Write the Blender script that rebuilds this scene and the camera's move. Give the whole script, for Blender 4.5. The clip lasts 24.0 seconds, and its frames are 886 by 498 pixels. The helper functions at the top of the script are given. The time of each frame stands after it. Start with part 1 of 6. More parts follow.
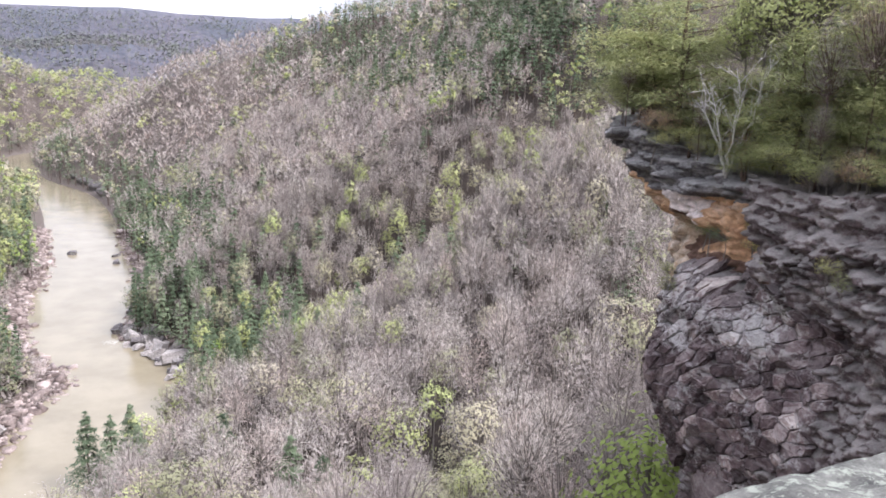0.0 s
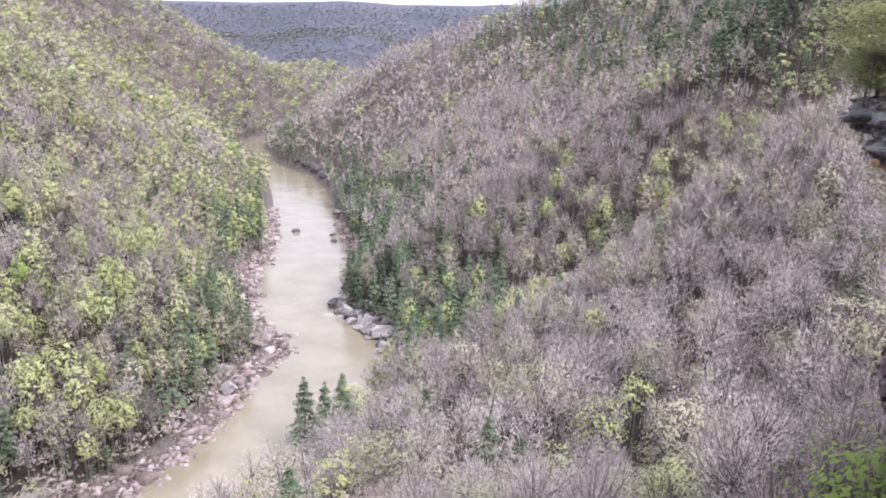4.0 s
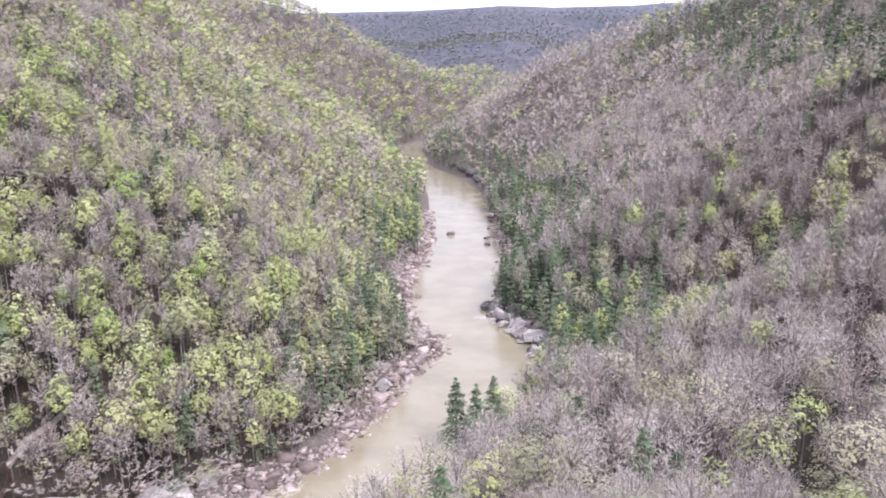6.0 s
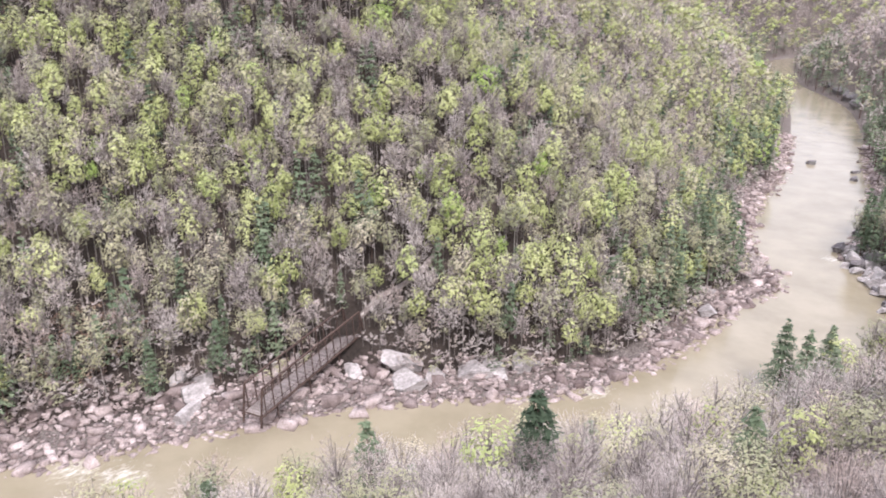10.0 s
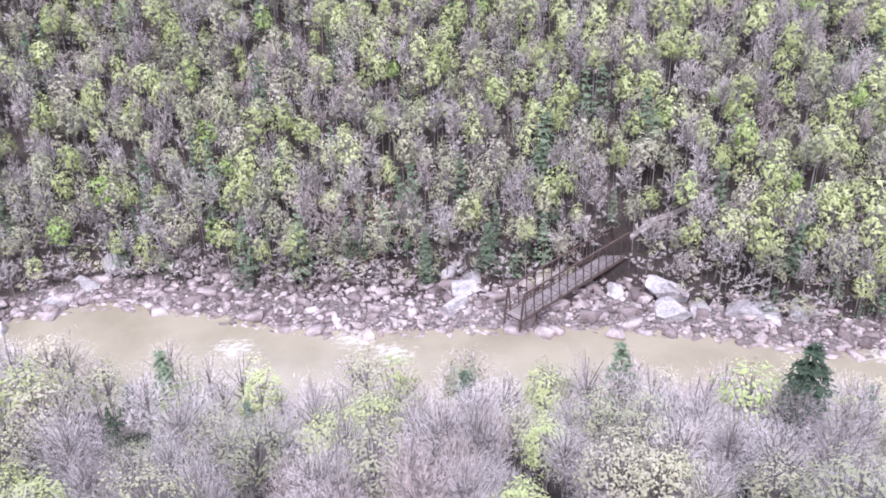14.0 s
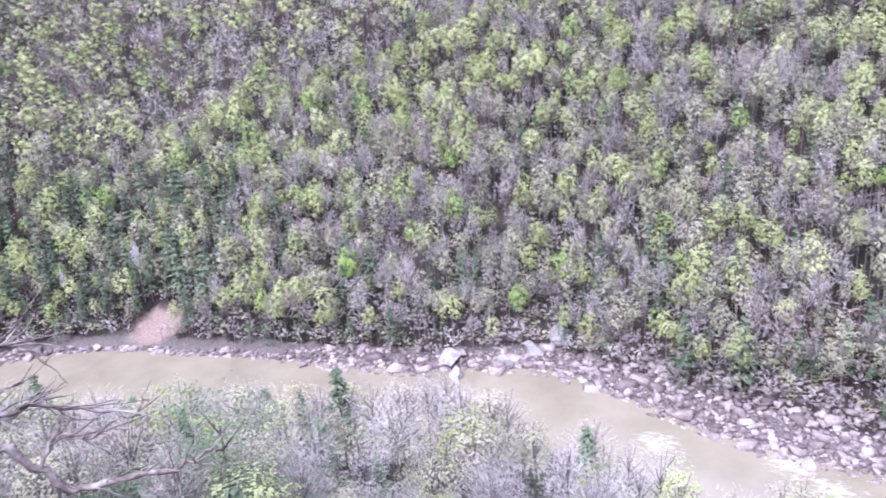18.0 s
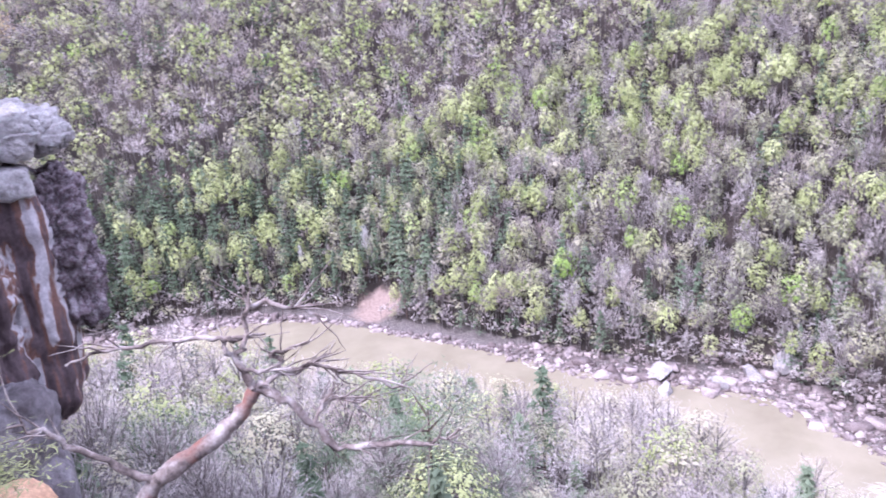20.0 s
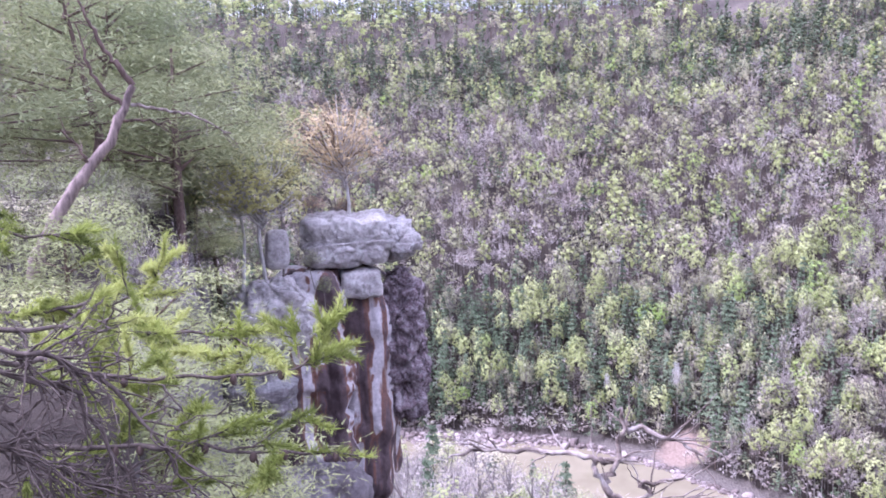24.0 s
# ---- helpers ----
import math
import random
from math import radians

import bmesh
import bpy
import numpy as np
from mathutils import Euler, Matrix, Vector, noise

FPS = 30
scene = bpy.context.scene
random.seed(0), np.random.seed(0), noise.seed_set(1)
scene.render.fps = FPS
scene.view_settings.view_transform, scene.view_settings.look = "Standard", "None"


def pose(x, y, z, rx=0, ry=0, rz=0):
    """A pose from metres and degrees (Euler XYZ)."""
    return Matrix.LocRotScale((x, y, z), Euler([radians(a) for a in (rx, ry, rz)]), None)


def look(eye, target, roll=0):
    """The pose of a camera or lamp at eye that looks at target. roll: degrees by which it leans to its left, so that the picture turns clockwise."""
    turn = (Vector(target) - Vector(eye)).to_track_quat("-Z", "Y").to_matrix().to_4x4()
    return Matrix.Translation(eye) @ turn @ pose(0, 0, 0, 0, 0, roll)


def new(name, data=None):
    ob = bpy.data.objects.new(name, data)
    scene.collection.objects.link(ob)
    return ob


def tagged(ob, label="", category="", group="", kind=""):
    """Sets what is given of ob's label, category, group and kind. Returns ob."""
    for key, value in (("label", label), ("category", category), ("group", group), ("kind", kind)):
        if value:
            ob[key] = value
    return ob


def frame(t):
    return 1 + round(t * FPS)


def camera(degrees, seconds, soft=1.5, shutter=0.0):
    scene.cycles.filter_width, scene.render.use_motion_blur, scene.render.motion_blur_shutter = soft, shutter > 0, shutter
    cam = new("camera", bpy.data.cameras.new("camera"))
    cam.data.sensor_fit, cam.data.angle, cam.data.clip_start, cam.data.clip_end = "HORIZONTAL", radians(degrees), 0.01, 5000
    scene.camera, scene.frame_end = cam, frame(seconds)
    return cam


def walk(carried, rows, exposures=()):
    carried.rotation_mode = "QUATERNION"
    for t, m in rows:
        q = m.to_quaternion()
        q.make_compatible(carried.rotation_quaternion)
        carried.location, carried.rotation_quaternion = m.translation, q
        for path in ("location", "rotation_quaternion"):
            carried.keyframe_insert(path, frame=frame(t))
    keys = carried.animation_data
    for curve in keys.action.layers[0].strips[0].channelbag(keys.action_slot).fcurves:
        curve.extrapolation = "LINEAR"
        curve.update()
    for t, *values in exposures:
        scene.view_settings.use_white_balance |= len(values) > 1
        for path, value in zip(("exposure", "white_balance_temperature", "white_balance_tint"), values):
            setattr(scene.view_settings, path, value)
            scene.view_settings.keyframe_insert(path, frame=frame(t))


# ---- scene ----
cam = camera(58.4, 24.0, soft=1.7, shutter=0.35)
EYE = 90.0   # height of the eye over the river
ARM = 0.9    # the camera is held this far out from the turning body
ROWS = [
    # seconds, yaw, pitch, roll
    (0.0, 0.20, -12.71, -1.76),
    (0.5, 1.35, -13.26, -1.61),
    (1.0, 2.80, -13.63, -1.41),
    (1.5, 4.40, -13.69, -1.25),
    (2.0, 6.38, -13.63, -1.20),
    (2.5, 8.58, -13.54, -1.35),
    (4.5, 16.95, -14.02, 0.44),
    (5.0, 19.37, -13.78, 1.10),
    (5.5, 22.28, -13.61, 1.38),
    (6.0, 25.72, -13.62, 1.36),
    (6.5, 29.28, -13.83, 1.38),
    (7.0, 33.24, -14.22, 1.38),
    (7.5, 37.02, -14.70, 1.36),
    (8.0, 40.53, -15.33, 1.35),
    (8.5, 43.31, -16.15, 1.25),
    (9.0, 45.72, -17.23, 1.01),
    (9.5, 48.02, -18.54, 0.67),
    (10.0, 50.78, -19.95, 0.16),
    (10.5, 53.88, -21.24, -0.27),
    (11.0, 57.32, -22.50, -0.61),
    (11.5, 60.44, -23.65, -0.74),
    (13.5, 69.66, -26.09, 0.49),
    (14.0, 71.32, -25.87, 1.22),
    (14.5, 72.80, -25.36, 1.74),
    (15.0, 74.54, -24.41, 1.99),
    (15.5, 77.46, -23.17, 2.18),
    (16.0, 82.90, -21.98, 3.41),
    (16.5, 89.09, -20.61, 4.48),
    (17.0, 94.60, -19.25, 4.83),
    (17.5, 99.25, -18.22, 4.81),
    (18.0, 103.73, -17.65, 4.47),
    (18.5, 107.96, -17.48, 4.19),
    (20.5, 123.85, -15.59, 4.00),
    (21.0, 127.28, -14.43, 3.85),
    (21.5, 130.34, -13.27, 3.46),
    (22.0, 133.42, -12.00, 3.02),
    (22.5, 136.33, -10.78, 2.57),
    (23.0, 139.16, -9.39, 2.31),
    (23.5, 141.48, -7.92, 2.03),
    (24.0, 143.26, -6.17, 1.90),
]


def held(yaw, pitch, roll):
    a = radians(yaw)
    return pose(-ARM * math.sin(a), ARM * math.cos(a), EYE, 90 + pitch, roll, yaw)


walk(cam, [(t, held(yaw, pitch, roll)) for t, yaw, pitch, roll in ROWS], exposures=[(0.0, 1.58, 6250, 16), (5.0, 1.47, 6000, 21), (10.0, 1.5, 6300, 19), (14.0, 1.7, 5580, 24), (18.0, 1.82, 5330, 29), (21.0, 2.0, 5450, 34), (24.0, 1.97, 5380, 36)])

# ---- world and sun: a bright overcast day ----
world = bpy.data.worlds.new("overcast_sky")
scene.world = world
world.use_nodes = True
wn, wl = world.node_tree.nodes, world.node_tree.links
wn.clear()
SUN_UP, SUN_ROUND = radians(50), radians(115)
sky = wn.new("ShaderNodeTexSky")
sky.sky_type, sky.sun_disc = "NISHITA", False
sky.sun_elevation, sky.sun_rotation = SUN_UP, SUN_ROUND
sky.air_density, sky.dust_density, sky.ozone_density = 1.0, 3.0, 1.0
coords = wn.new("ShaderNodeTexCoord")
clouds = wn.new("ShaderNodeTexNoise")
clouds.inputs["Scale"].default_value, clouds.inputs["Detail"].default_value = 3.0, 6.0
stretch = wn.new("ShaderNodeMapping")
stretch.inputs["Scale"].default_value = (1, 1, 4)
cloud_ramp = wn.new("ShaderNodeValToRGB")
cloud_ramp.color_ramp.elements[0].color = (5.6, 5.9, 6.6, 1)
cloud_ramp.color_ramp.elements[1].color = (9.2, 9.25, 9.5, 1)
cloud_ramp.color_ramp.elements[0].position, cloud_ramp.color_ramp.elements[1].position = 0.35, 0.65
cover = wn.new("ShaderNodeMixRGB")
cover.inputs[0].default_value = 0.85
back = wn.new("ShaderNodeBackground")
back.inputs["Strength"].default_value = 0.097
wout = wn.new("ShaderNodeOutputWorld")
wl.new(coords.outputs["Generated"], stretch.inputs[0])
wl.new(stretch.outputs[0], clouds.inputs["Vector"])
wl.new(clouds.outputs["Fac"], cloud_ramp.inputs[0])
wl.new(sky.outputs[0], cover.inputs[1])
wl.new(cloud_ramp.outputs[0], cover.inputs[2])
height = wn.new("ShaderNodeSeparateXYZ")
wl.new(coords.outputs["Generated"], height.inputs[0])
overcast = wn.new("ShaderNodeMapRange")
overcast.inputs["To Min"].default_value, overcast.inputs["To Max"].default_value = 0.66, 1.22
wl.new(height.outputs["Z"], overcast.inputs["Value"])
dimmed = wn.new("ShaderNodeMixRGB")
dimmed.blend_type = "MULTIPLY"
dimmed.inputs[0].default_value = 1.0
wl.new(cover.outputs[0], dimmed.inputs[1])
wl.new(overcast.outputs[0], dimmed.inputs[2])
wl.new(dimmed.outputs[0], back.inputs[0])
wl.new(back.outputs[0], wout.inputs[0])

sun = new("sun", bpy.data.lights.new("sun", "SUN"))
sun.data.energy, sun.data.angle, sun.data.color = 1.7, radians(20), (1.0, 0.97, 0.92)
sun.matrix_world = look((0, 0, 300), (math.sin(SUN_ROUND) * -200, math.cos(SUN_ROUND) * -200, 300 - 200 * math.tan(SUN_UP)))


# ---- materials ----
def material(name, rough=0.9, bump=0.0, bump_scale=1.0, spec=0.3):
    m = bpy.data.materials.new(name)
    m.use_nodes = True
    b = m.node_tree.nodes["Principled BSDF"]
    b.inputs["Roughness"].default_value = rough
    b.inputs["Specular IOR Level"].default_value = spec
    return m, m.node_tree.nodes, m.node_tree.links, b


def ramp(nodes, stops):
    r = nodes.new("ShaderNodeValToRGB")
    el = r.color_ramp.elements
    while len(el) < len(stops):
        el.new(0.5)
    for e, (p, c) in zip(el, stops):
        e.position, e.color = p, (*c, 1)
    return r


def noise_node(nodes, links, scale, detail=4.0, rough=0.55, vec=None, stretchy=None):
    n = nodes.new("ShaderNodeTexNoise")
    n.inputs["Scale"].default_value, n.inputs["Detail"].default_value, n.inputs["Roughness"].default_value = scale, detail, rough
    if vec is None:
        vec = nodes.new("ShaderNodeNewGeometry").outputs["Position"]
    if stretchy:
        mp = nodes.new("ShaderNodeMapping")
        mp.inputs["Scale"].default_value = stretchy
        links.new(vec, mp.inputs[0])
        vec = mp.outputs[0]
    links.new(vec, n.inputs["Vector"])
    return n


def mixed(nodes, links, fac, a, b, mode="MIX"):
    m = nodes.new("ShaderNodeMixRGB")
    m.blend_type = mode
    for i, s in enumerate((fac, a, b)):
        if isinstance(s, (int, float)):
            m.inputs[i].default_value = s
        elif isinstance(s, tuple):
            m.inputs[i].default_value = (*s, 1)
        else:
            links.new(s, m.inputs[i])
    return m.outputs[0]


def bumped(nodes, links, bsdf, height, strength, distance):
    b = nodes.new("ShaderNodeBump")
    b.inputs["Strength"].default_value, b.inputs["Distance"].default_value = strength, distance
    links.new(height, b.inputs["Height"])
    links.new(b.outputs[0], bsdf.inputs["Normal"])


def woods_material(name, stops, through_light=0.0):
    """Foliage or twigs: each tree has its own tint, each tuft a little of its own."""
    m, n, l, b = material(name, 0.85, spec=0.15)
    at = n.new("ShaderNodeAttribute")
    at.attribute_name = "tint"
    r = ramp(n, stops)
    l.new(at.outputs["Fac"], r.inputs[0])
    isl = n.new("ShaderNodeNewGeometry").outputs["Random Per Island"]
    vr = ramp(n, [(0.0, (0.9, 0.9, 0.9)), (1.0, (1.07, 1.07, 1.07))])
    l.new(isl, vr.inputs[0])
    c = mixed(n, l, 1.0, r.outputs[0], vr.outputs[0], "MULTIPLY")
    l.new(c, b.inputs["Base Color"])
    if through_light:
        tr = n.new("ShaderNodeBsdfTranslucent")
        l.new(c, tr.inputs["Color"])
        mx = n.new("ShaderNodeMixShader")
        mx.inputs[0].default_value = through_light
        l.new(b.outputs[0], mx.inputs[1])
        l.new(tr.outputs[0], mx.inputs[2])
        l.new(mx.outputs[0], n["Material Output"].inputs["Surface"])
    return m


M_TWIG = woods_material("bare_twigs", [(0.0, (0.27, 0.23, 0.22)), (0.3, (0.40, 0.355, 0.335)), (0.6, (0.46, 0.415, 0.39)), (0.8, (0.40, 0.325, 0.295)), (1.0, (0.50, 0.46, 0.425))])
M_BUD = woods_material("budding_leaves", [(0.0, (0.27, 0.275, 0.18)), (0.4, (0.37, 0.37, 0.235)), (0.75, (0.44, 0.42, 0.275)), (1.0, (0.50, 0.455, 0.35))], 0.3)
M_LEAF = woods_material("spring_leaves", [(0.0, (0.33, 0.37, 0.155)), (0.5, (0.44, 0.475, 0.22)), (0.85, (0.525, 0.55, 0.285)), (1.0, (0.29, 0.41, 0.11))], 0.35)
M_NEEDLE = woods_material("evergreen_needles", [(0.0, (0.09, 0.12, 0.075)), (0.5, (0.13, 0.17, 0.105)), (0.85, (0.18, 0.22, 0.14)), (1.0, (0.055, 0.08, 0.05))], 0.15)
M_RUST_BRUSH = woods_material("rusty_brush", [(0.0, (0.26, 0.17, 0.13)), (1.0, (0.38, 0.28, 0.22))], 0.2)
# distance haze is painted into these bluish foliage colours
M_HAZY_TWIG = woods_material("hazed_bare_woods", [(0.0, (0.13, 0.128, 0.15)), (0.5, (0.17, 0.162, 0.185)), (1.0, (0.21, 0.20, 0.215))])
M_HAZY_LEAF = woods_material("hazed_leafing_woods", [(0.0, (0.14, 0.155, 0.145)), (0.5, (0.17, 0.18, 0.17)), (1.0, (0.195, 0.215, 0.175))])
M_HAZY_NEEDLE = woods_material("hazed_pine_woods", [(0.0, (0.09, 0.11, 0.13)), (1.0, (0.13, 0.155, 0.17))])


def bark_material(name, dark, light, scale=6.0):
    m, n, l, b = material(name, 0.9, spec=0.2)
    ns = noise_node(n, l, scale, 6, 0.65, n.new("ShaderNodeTexCoord").outputs["Object"], (3, 3, 0.5))
    r = ramp(n, [(0.3, dark), (0.7, light)])
    l.new(ns.outputs["Fac"], r.inputs[0])
    l.new(r.outputs[0], b.inputs["Base Color"])
    bumped(n, l, b, ns.outputs["Fac"], 0.6, 0.02)
    return m


M_BARK = bark_material("grey_bark", (0.10, 0.085, 0.075), (0.30, 0.27, 0.25))
M_SLOPE_BARK = bark_material("pale_grey_forest_bark", (0.11, 0.095, 0.085), (0.34, 0.31, 0.29))
M_PALE_BARK = bark_material("pale_bark", (0.30, 0.28, 0.27), (0.62, 0.60, 0.58))
M_PINE_BARK = bark_material("pine_bark", (0.05, 0.035, 0.03), (0.20, 0.14, 0.12))


def floor_shade_tone(n, l):
    """Floor tone: dark nearby for painted-in tree shade, paler on the farther slopes."""
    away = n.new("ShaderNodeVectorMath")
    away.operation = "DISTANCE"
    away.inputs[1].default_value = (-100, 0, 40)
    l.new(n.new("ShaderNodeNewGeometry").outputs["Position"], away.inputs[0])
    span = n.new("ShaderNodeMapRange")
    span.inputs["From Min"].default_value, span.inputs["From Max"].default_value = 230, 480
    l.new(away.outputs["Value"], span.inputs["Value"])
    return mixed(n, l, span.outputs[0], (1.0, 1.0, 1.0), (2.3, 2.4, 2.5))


def ground_material():
    m, n, l, b = material("forest_floor", 0.95, spec=0.1)
    big, fine = noise_node(n, l, 0.05, 5), noise_node(n, l, 1.3, 8, 0.7)
    r1 = ramp(n, [(0.35, (0.036, 0.030, 0.027)), (0.65, (0.075, 0.062, 0.055))])
    r2 = ramp(n, [(0.3, (0.45, 0.45, 0.45)), (0.7, (1.2, 1.15, 1.1))])
    l.new(big.outputs["Fac"], r1.inputs[0])
    l.new(fine.outputs["Fac"], r2.inputs[0])
    c = mixed(n, l, 1.0, r1.outputs[0], r2.outputs[0], "MULTIPLY")
    # the floor pales with distance; its darker near tone holds the shade between trees
    c = mixed(n, l, 1.0, c, floor_shade_tone(n, l), "MULTIPLY")
    # the far plateau is closed woods: canopy replaces the floor, bluish haze painted in
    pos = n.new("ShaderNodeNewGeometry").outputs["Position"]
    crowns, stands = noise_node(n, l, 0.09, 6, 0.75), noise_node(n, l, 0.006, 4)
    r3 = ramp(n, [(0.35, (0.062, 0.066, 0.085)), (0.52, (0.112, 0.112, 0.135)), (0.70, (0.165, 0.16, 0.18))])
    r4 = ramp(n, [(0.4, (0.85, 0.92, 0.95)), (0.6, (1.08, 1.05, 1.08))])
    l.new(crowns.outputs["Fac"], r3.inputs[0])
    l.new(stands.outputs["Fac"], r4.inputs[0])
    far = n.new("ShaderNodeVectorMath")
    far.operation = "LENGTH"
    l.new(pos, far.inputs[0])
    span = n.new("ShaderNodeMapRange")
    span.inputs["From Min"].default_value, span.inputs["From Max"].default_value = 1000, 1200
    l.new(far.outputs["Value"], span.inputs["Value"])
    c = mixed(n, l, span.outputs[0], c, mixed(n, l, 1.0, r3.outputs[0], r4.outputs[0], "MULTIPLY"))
    l.new(c, b.inputs["Base Color"])
    # gravel on the low benches by the water
    height = n.new("ShaderNodeSeparateXYZ")
    l.new(pos, height.inputs[0])
    low = n.new("ShaderNodeMath")
    low.operation = "MULTIPLY_ADD"
    l.new(noise_node(n, l, 0.12, 5, 0.6).outputs["Fac"], low.inputs[0])
    low.inputs[1].default_value = -2.8
    l.new(height.outputs["Z"], low.inputs[2])
    shore = ramp(n, [(0.0, (1, 1, 1)), (0.5, (0, 0, 0))])
    l.new(low.outputs[0], shore.inputs[0])
    gravel = ramp(n, [(0.35, (0.055, 0.046, 0.043)), (0.5, (0.13, 0.11, 0.10)), (0.68, (0.27, 0.24, 0.225))])
    l.new(noise_node(n, l, 2.2, 8, 0.8).outputs["Fac"], gravel.inputs[0])
    c = mixed(n, l, shore.outputs[0], c, gravel.outputs[0])
    # two bare slips of red clay on the far bank
    for where, size in (((-191, -142, 3), 8.5), ((-173, 42, 3), 5.5)):
        off = n.new("ShaderNodeVectorMath")
        off.operation = "DISTANCE"
        off.inputs[1].default_value = where
        l.new(pos, off.inputs[0])
        torn = n.new("ShaderNodeMath")
        torn.operation = "MULTIPLY_ADD"
        l.new(noise_node(n, l, 0.16, 6, 0.7).outputs["Fac"], torn.inputs[0])
        torn.inputs[1].default_value = size * 1.6
        l.new(off.outputs["Value"], torn.inputs[2])
        edge = n.new("ShaderNodeMapRange")
        edge.inputs["From Min"].default_value, edge.inputs["From Max"].default_value = size * 1.6, size * 1.9
        edge.inputs["To Min"].default_value, edge.inputs["To Max"].default_value = 1.0, 0.0
        l.new(torn.outputs[0], edge.inputs["Value"])
        clay = ramp(n, [(0.3, (0.17, 0.12, 0.10)), (0.7, (0.33, 0.25, 0.21))])
        l.new(fine.outputs["Fac"], clay.inputs[0])
        c = mixed(n, l, edge.outputs[0], c, clay.outputs[0])
    steep = n.new("ShaderNodeSeparateXYZ")
    l.new(n.new("ShaderNodeNewGeometry").outputs["Normal"], steep.inputs[0])
    rocky = ramp(n, [(0.30, (1, 1, 1)), (0.5, (0, 0, 0))])
    l.new(steep.outputs["Z"], rocky.inputs[0])
    stone = ramp(n, [(0.3, (0.07, 0.06, 0.062)), (0.7, (0.24, 0.22, 0.22))])
    l.new(noise_node(n, l, 0.8, 8, 0.7).outputs["Fac"], stone.inputs[0])
    l.new(mixed(n, l, rocky.outputs[0], c, stone.outputs[0]), b.inputs["Base Color"])
    bumped(n, l, b, fine.outputs["Fac"], 0.8, 0.4)
    return m


def water_material():
    m, n, l, b = material("muddy_river_water", 0.13, spec=0.5)
    flow, fine = noise_node(n, l, 0.07, 5, 0.6), noise_node(n, l, 0.9, 5, 0.6)
    r = ramp(n, [(0.35, (0.21, 0.18, 0.125)), (0.65, (0.265, 0.23, 0.165))])
    l.new(flow.outputs["Fac"], r.inputs[0])
    at = n.new("ShaderNodeAttribute")
    at.attribute_name = "tint"
    torn = noise_node(n, l, 0.9, 9, 0.8, None, (1, 0.45, 1))
    add = n.new("ShaderNodeMath")
    l.new(at.outputs["Fac"], add.inputs[0])
    l.new(torn.outputs["Fac"], add.inputs[1])
    white = ramp(n, [(0.66, (0, 0, 0)), (0.90, (1, 1, 1))])
    l.new(add.outputs[0], white.inputs[0])
    l.new(mixed(n, l, white.outputs[0], r.outputs[0], (0.56, 0.54, 0.49)), b.inputs["Base Color"])
    bumped(n, l, b, fine.outputs["Fac"], 0.16, 0.2)
    return m


def rock_material(name, dark, mid, light, scale=0.5, cracks=0.0, stretchy=(1, 1, 1.0), lichen=0.0, lichen_color=(0.5, 0.52, 0.45), rough=0.9, bump=0.25, topped=0.0):
    m, n, l, b = material(name, rough, spec=0.25)
    pos = n.new("ShaderNodeTexCoord").outputs["Object"]
    big = noise_node(n, l, scale, 5, 0.6, pos, stretchy)
    fine = noise_node(n, l, scale * 9, 8, 0.7, pos)
    r = ramp(n, [(0.3, dark), (0.52, mid), (0.72, light)])
    l.new(big.outputs["Fac"], r.inputs[0])
    r2 = ramp(n, [(0.3, (0.55, 0.55, 0.55)), (0.7, (1.25, 1.25, 1.25))])
    l.new(fine.outputs["Fac"], r2.inputs[0])
    c = mixed(n, l, 1.0, r.outputs[0], r2.outputs[0], "MULTIPLY")
    if lichen:
        spots = noise_node(n, l, scale * 5, 8, 0.75, pos)
        g = ramp(n, [(0.5, (0, 0, 0)), (0.58, (1, 1, 1))])
        l.new(spots.outputs["Fac"], g.inputs[0])
        up = n.new("ShaderNodeMath")
        up.operation = "MULTIPLY"
        up.inputs[1].default_value = lichen
        l.new(g.outputs[0], up.inputs[0])
        c = mixed(n, l, up.outputs[0], c, lichen_color)
    # upward faces go paler: lichen, with lit tops painted into the same mix
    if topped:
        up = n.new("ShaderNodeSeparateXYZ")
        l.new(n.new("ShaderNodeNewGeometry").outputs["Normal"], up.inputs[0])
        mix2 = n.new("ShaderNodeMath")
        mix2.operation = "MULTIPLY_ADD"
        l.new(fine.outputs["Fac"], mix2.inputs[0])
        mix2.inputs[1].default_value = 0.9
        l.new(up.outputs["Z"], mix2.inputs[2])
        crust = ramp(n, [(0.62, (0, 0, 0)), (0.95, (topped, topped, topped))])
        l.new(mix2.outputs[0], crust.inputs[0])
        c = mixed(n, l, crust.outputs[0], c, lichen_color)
    l.new(c, b.inputs["Base Color"])
    bumped(n, l, b, fine.outputs["Fac"], 0.9, bump)
    return m


M_GROUND, M_WATER = ground_material(), water_material()
M_CLIFF = rock_material("dark_weathered_sandstone", (0.055, 0.048, 0.055), (0.13, 0.115, 0.12), (0.27, 0.24, 0.25), 0.35, stretchy=(1, 1, 2.5), lichen=0.25, bump=0.1)
M_ROCK = rock_material("pale_river_boulder", (0.20, 0.18, 0.175), (0.38, 0.35, 0.34), (0.53, 0.50, 0.49), 0.9, stretchy=(1, 1, 1.8), bump=0.03)
M_COBBLE = rock_material("pinkish_river_stones", (0.22, 0.185, 0.17), (0.37, 0.32, 0.30), (0.50, 0.455, 0.44), 0.3)
M_LICHEN = rock_material("lichen_crusted_rock", (0.04, 0.04, 0.042), (0.16, 0.16, 0.15), (0.27, 0.28, 0.255), 2.4, lichen=0.8, lichen_color=(0.33, 0.36, 0.31), bump=0.03)


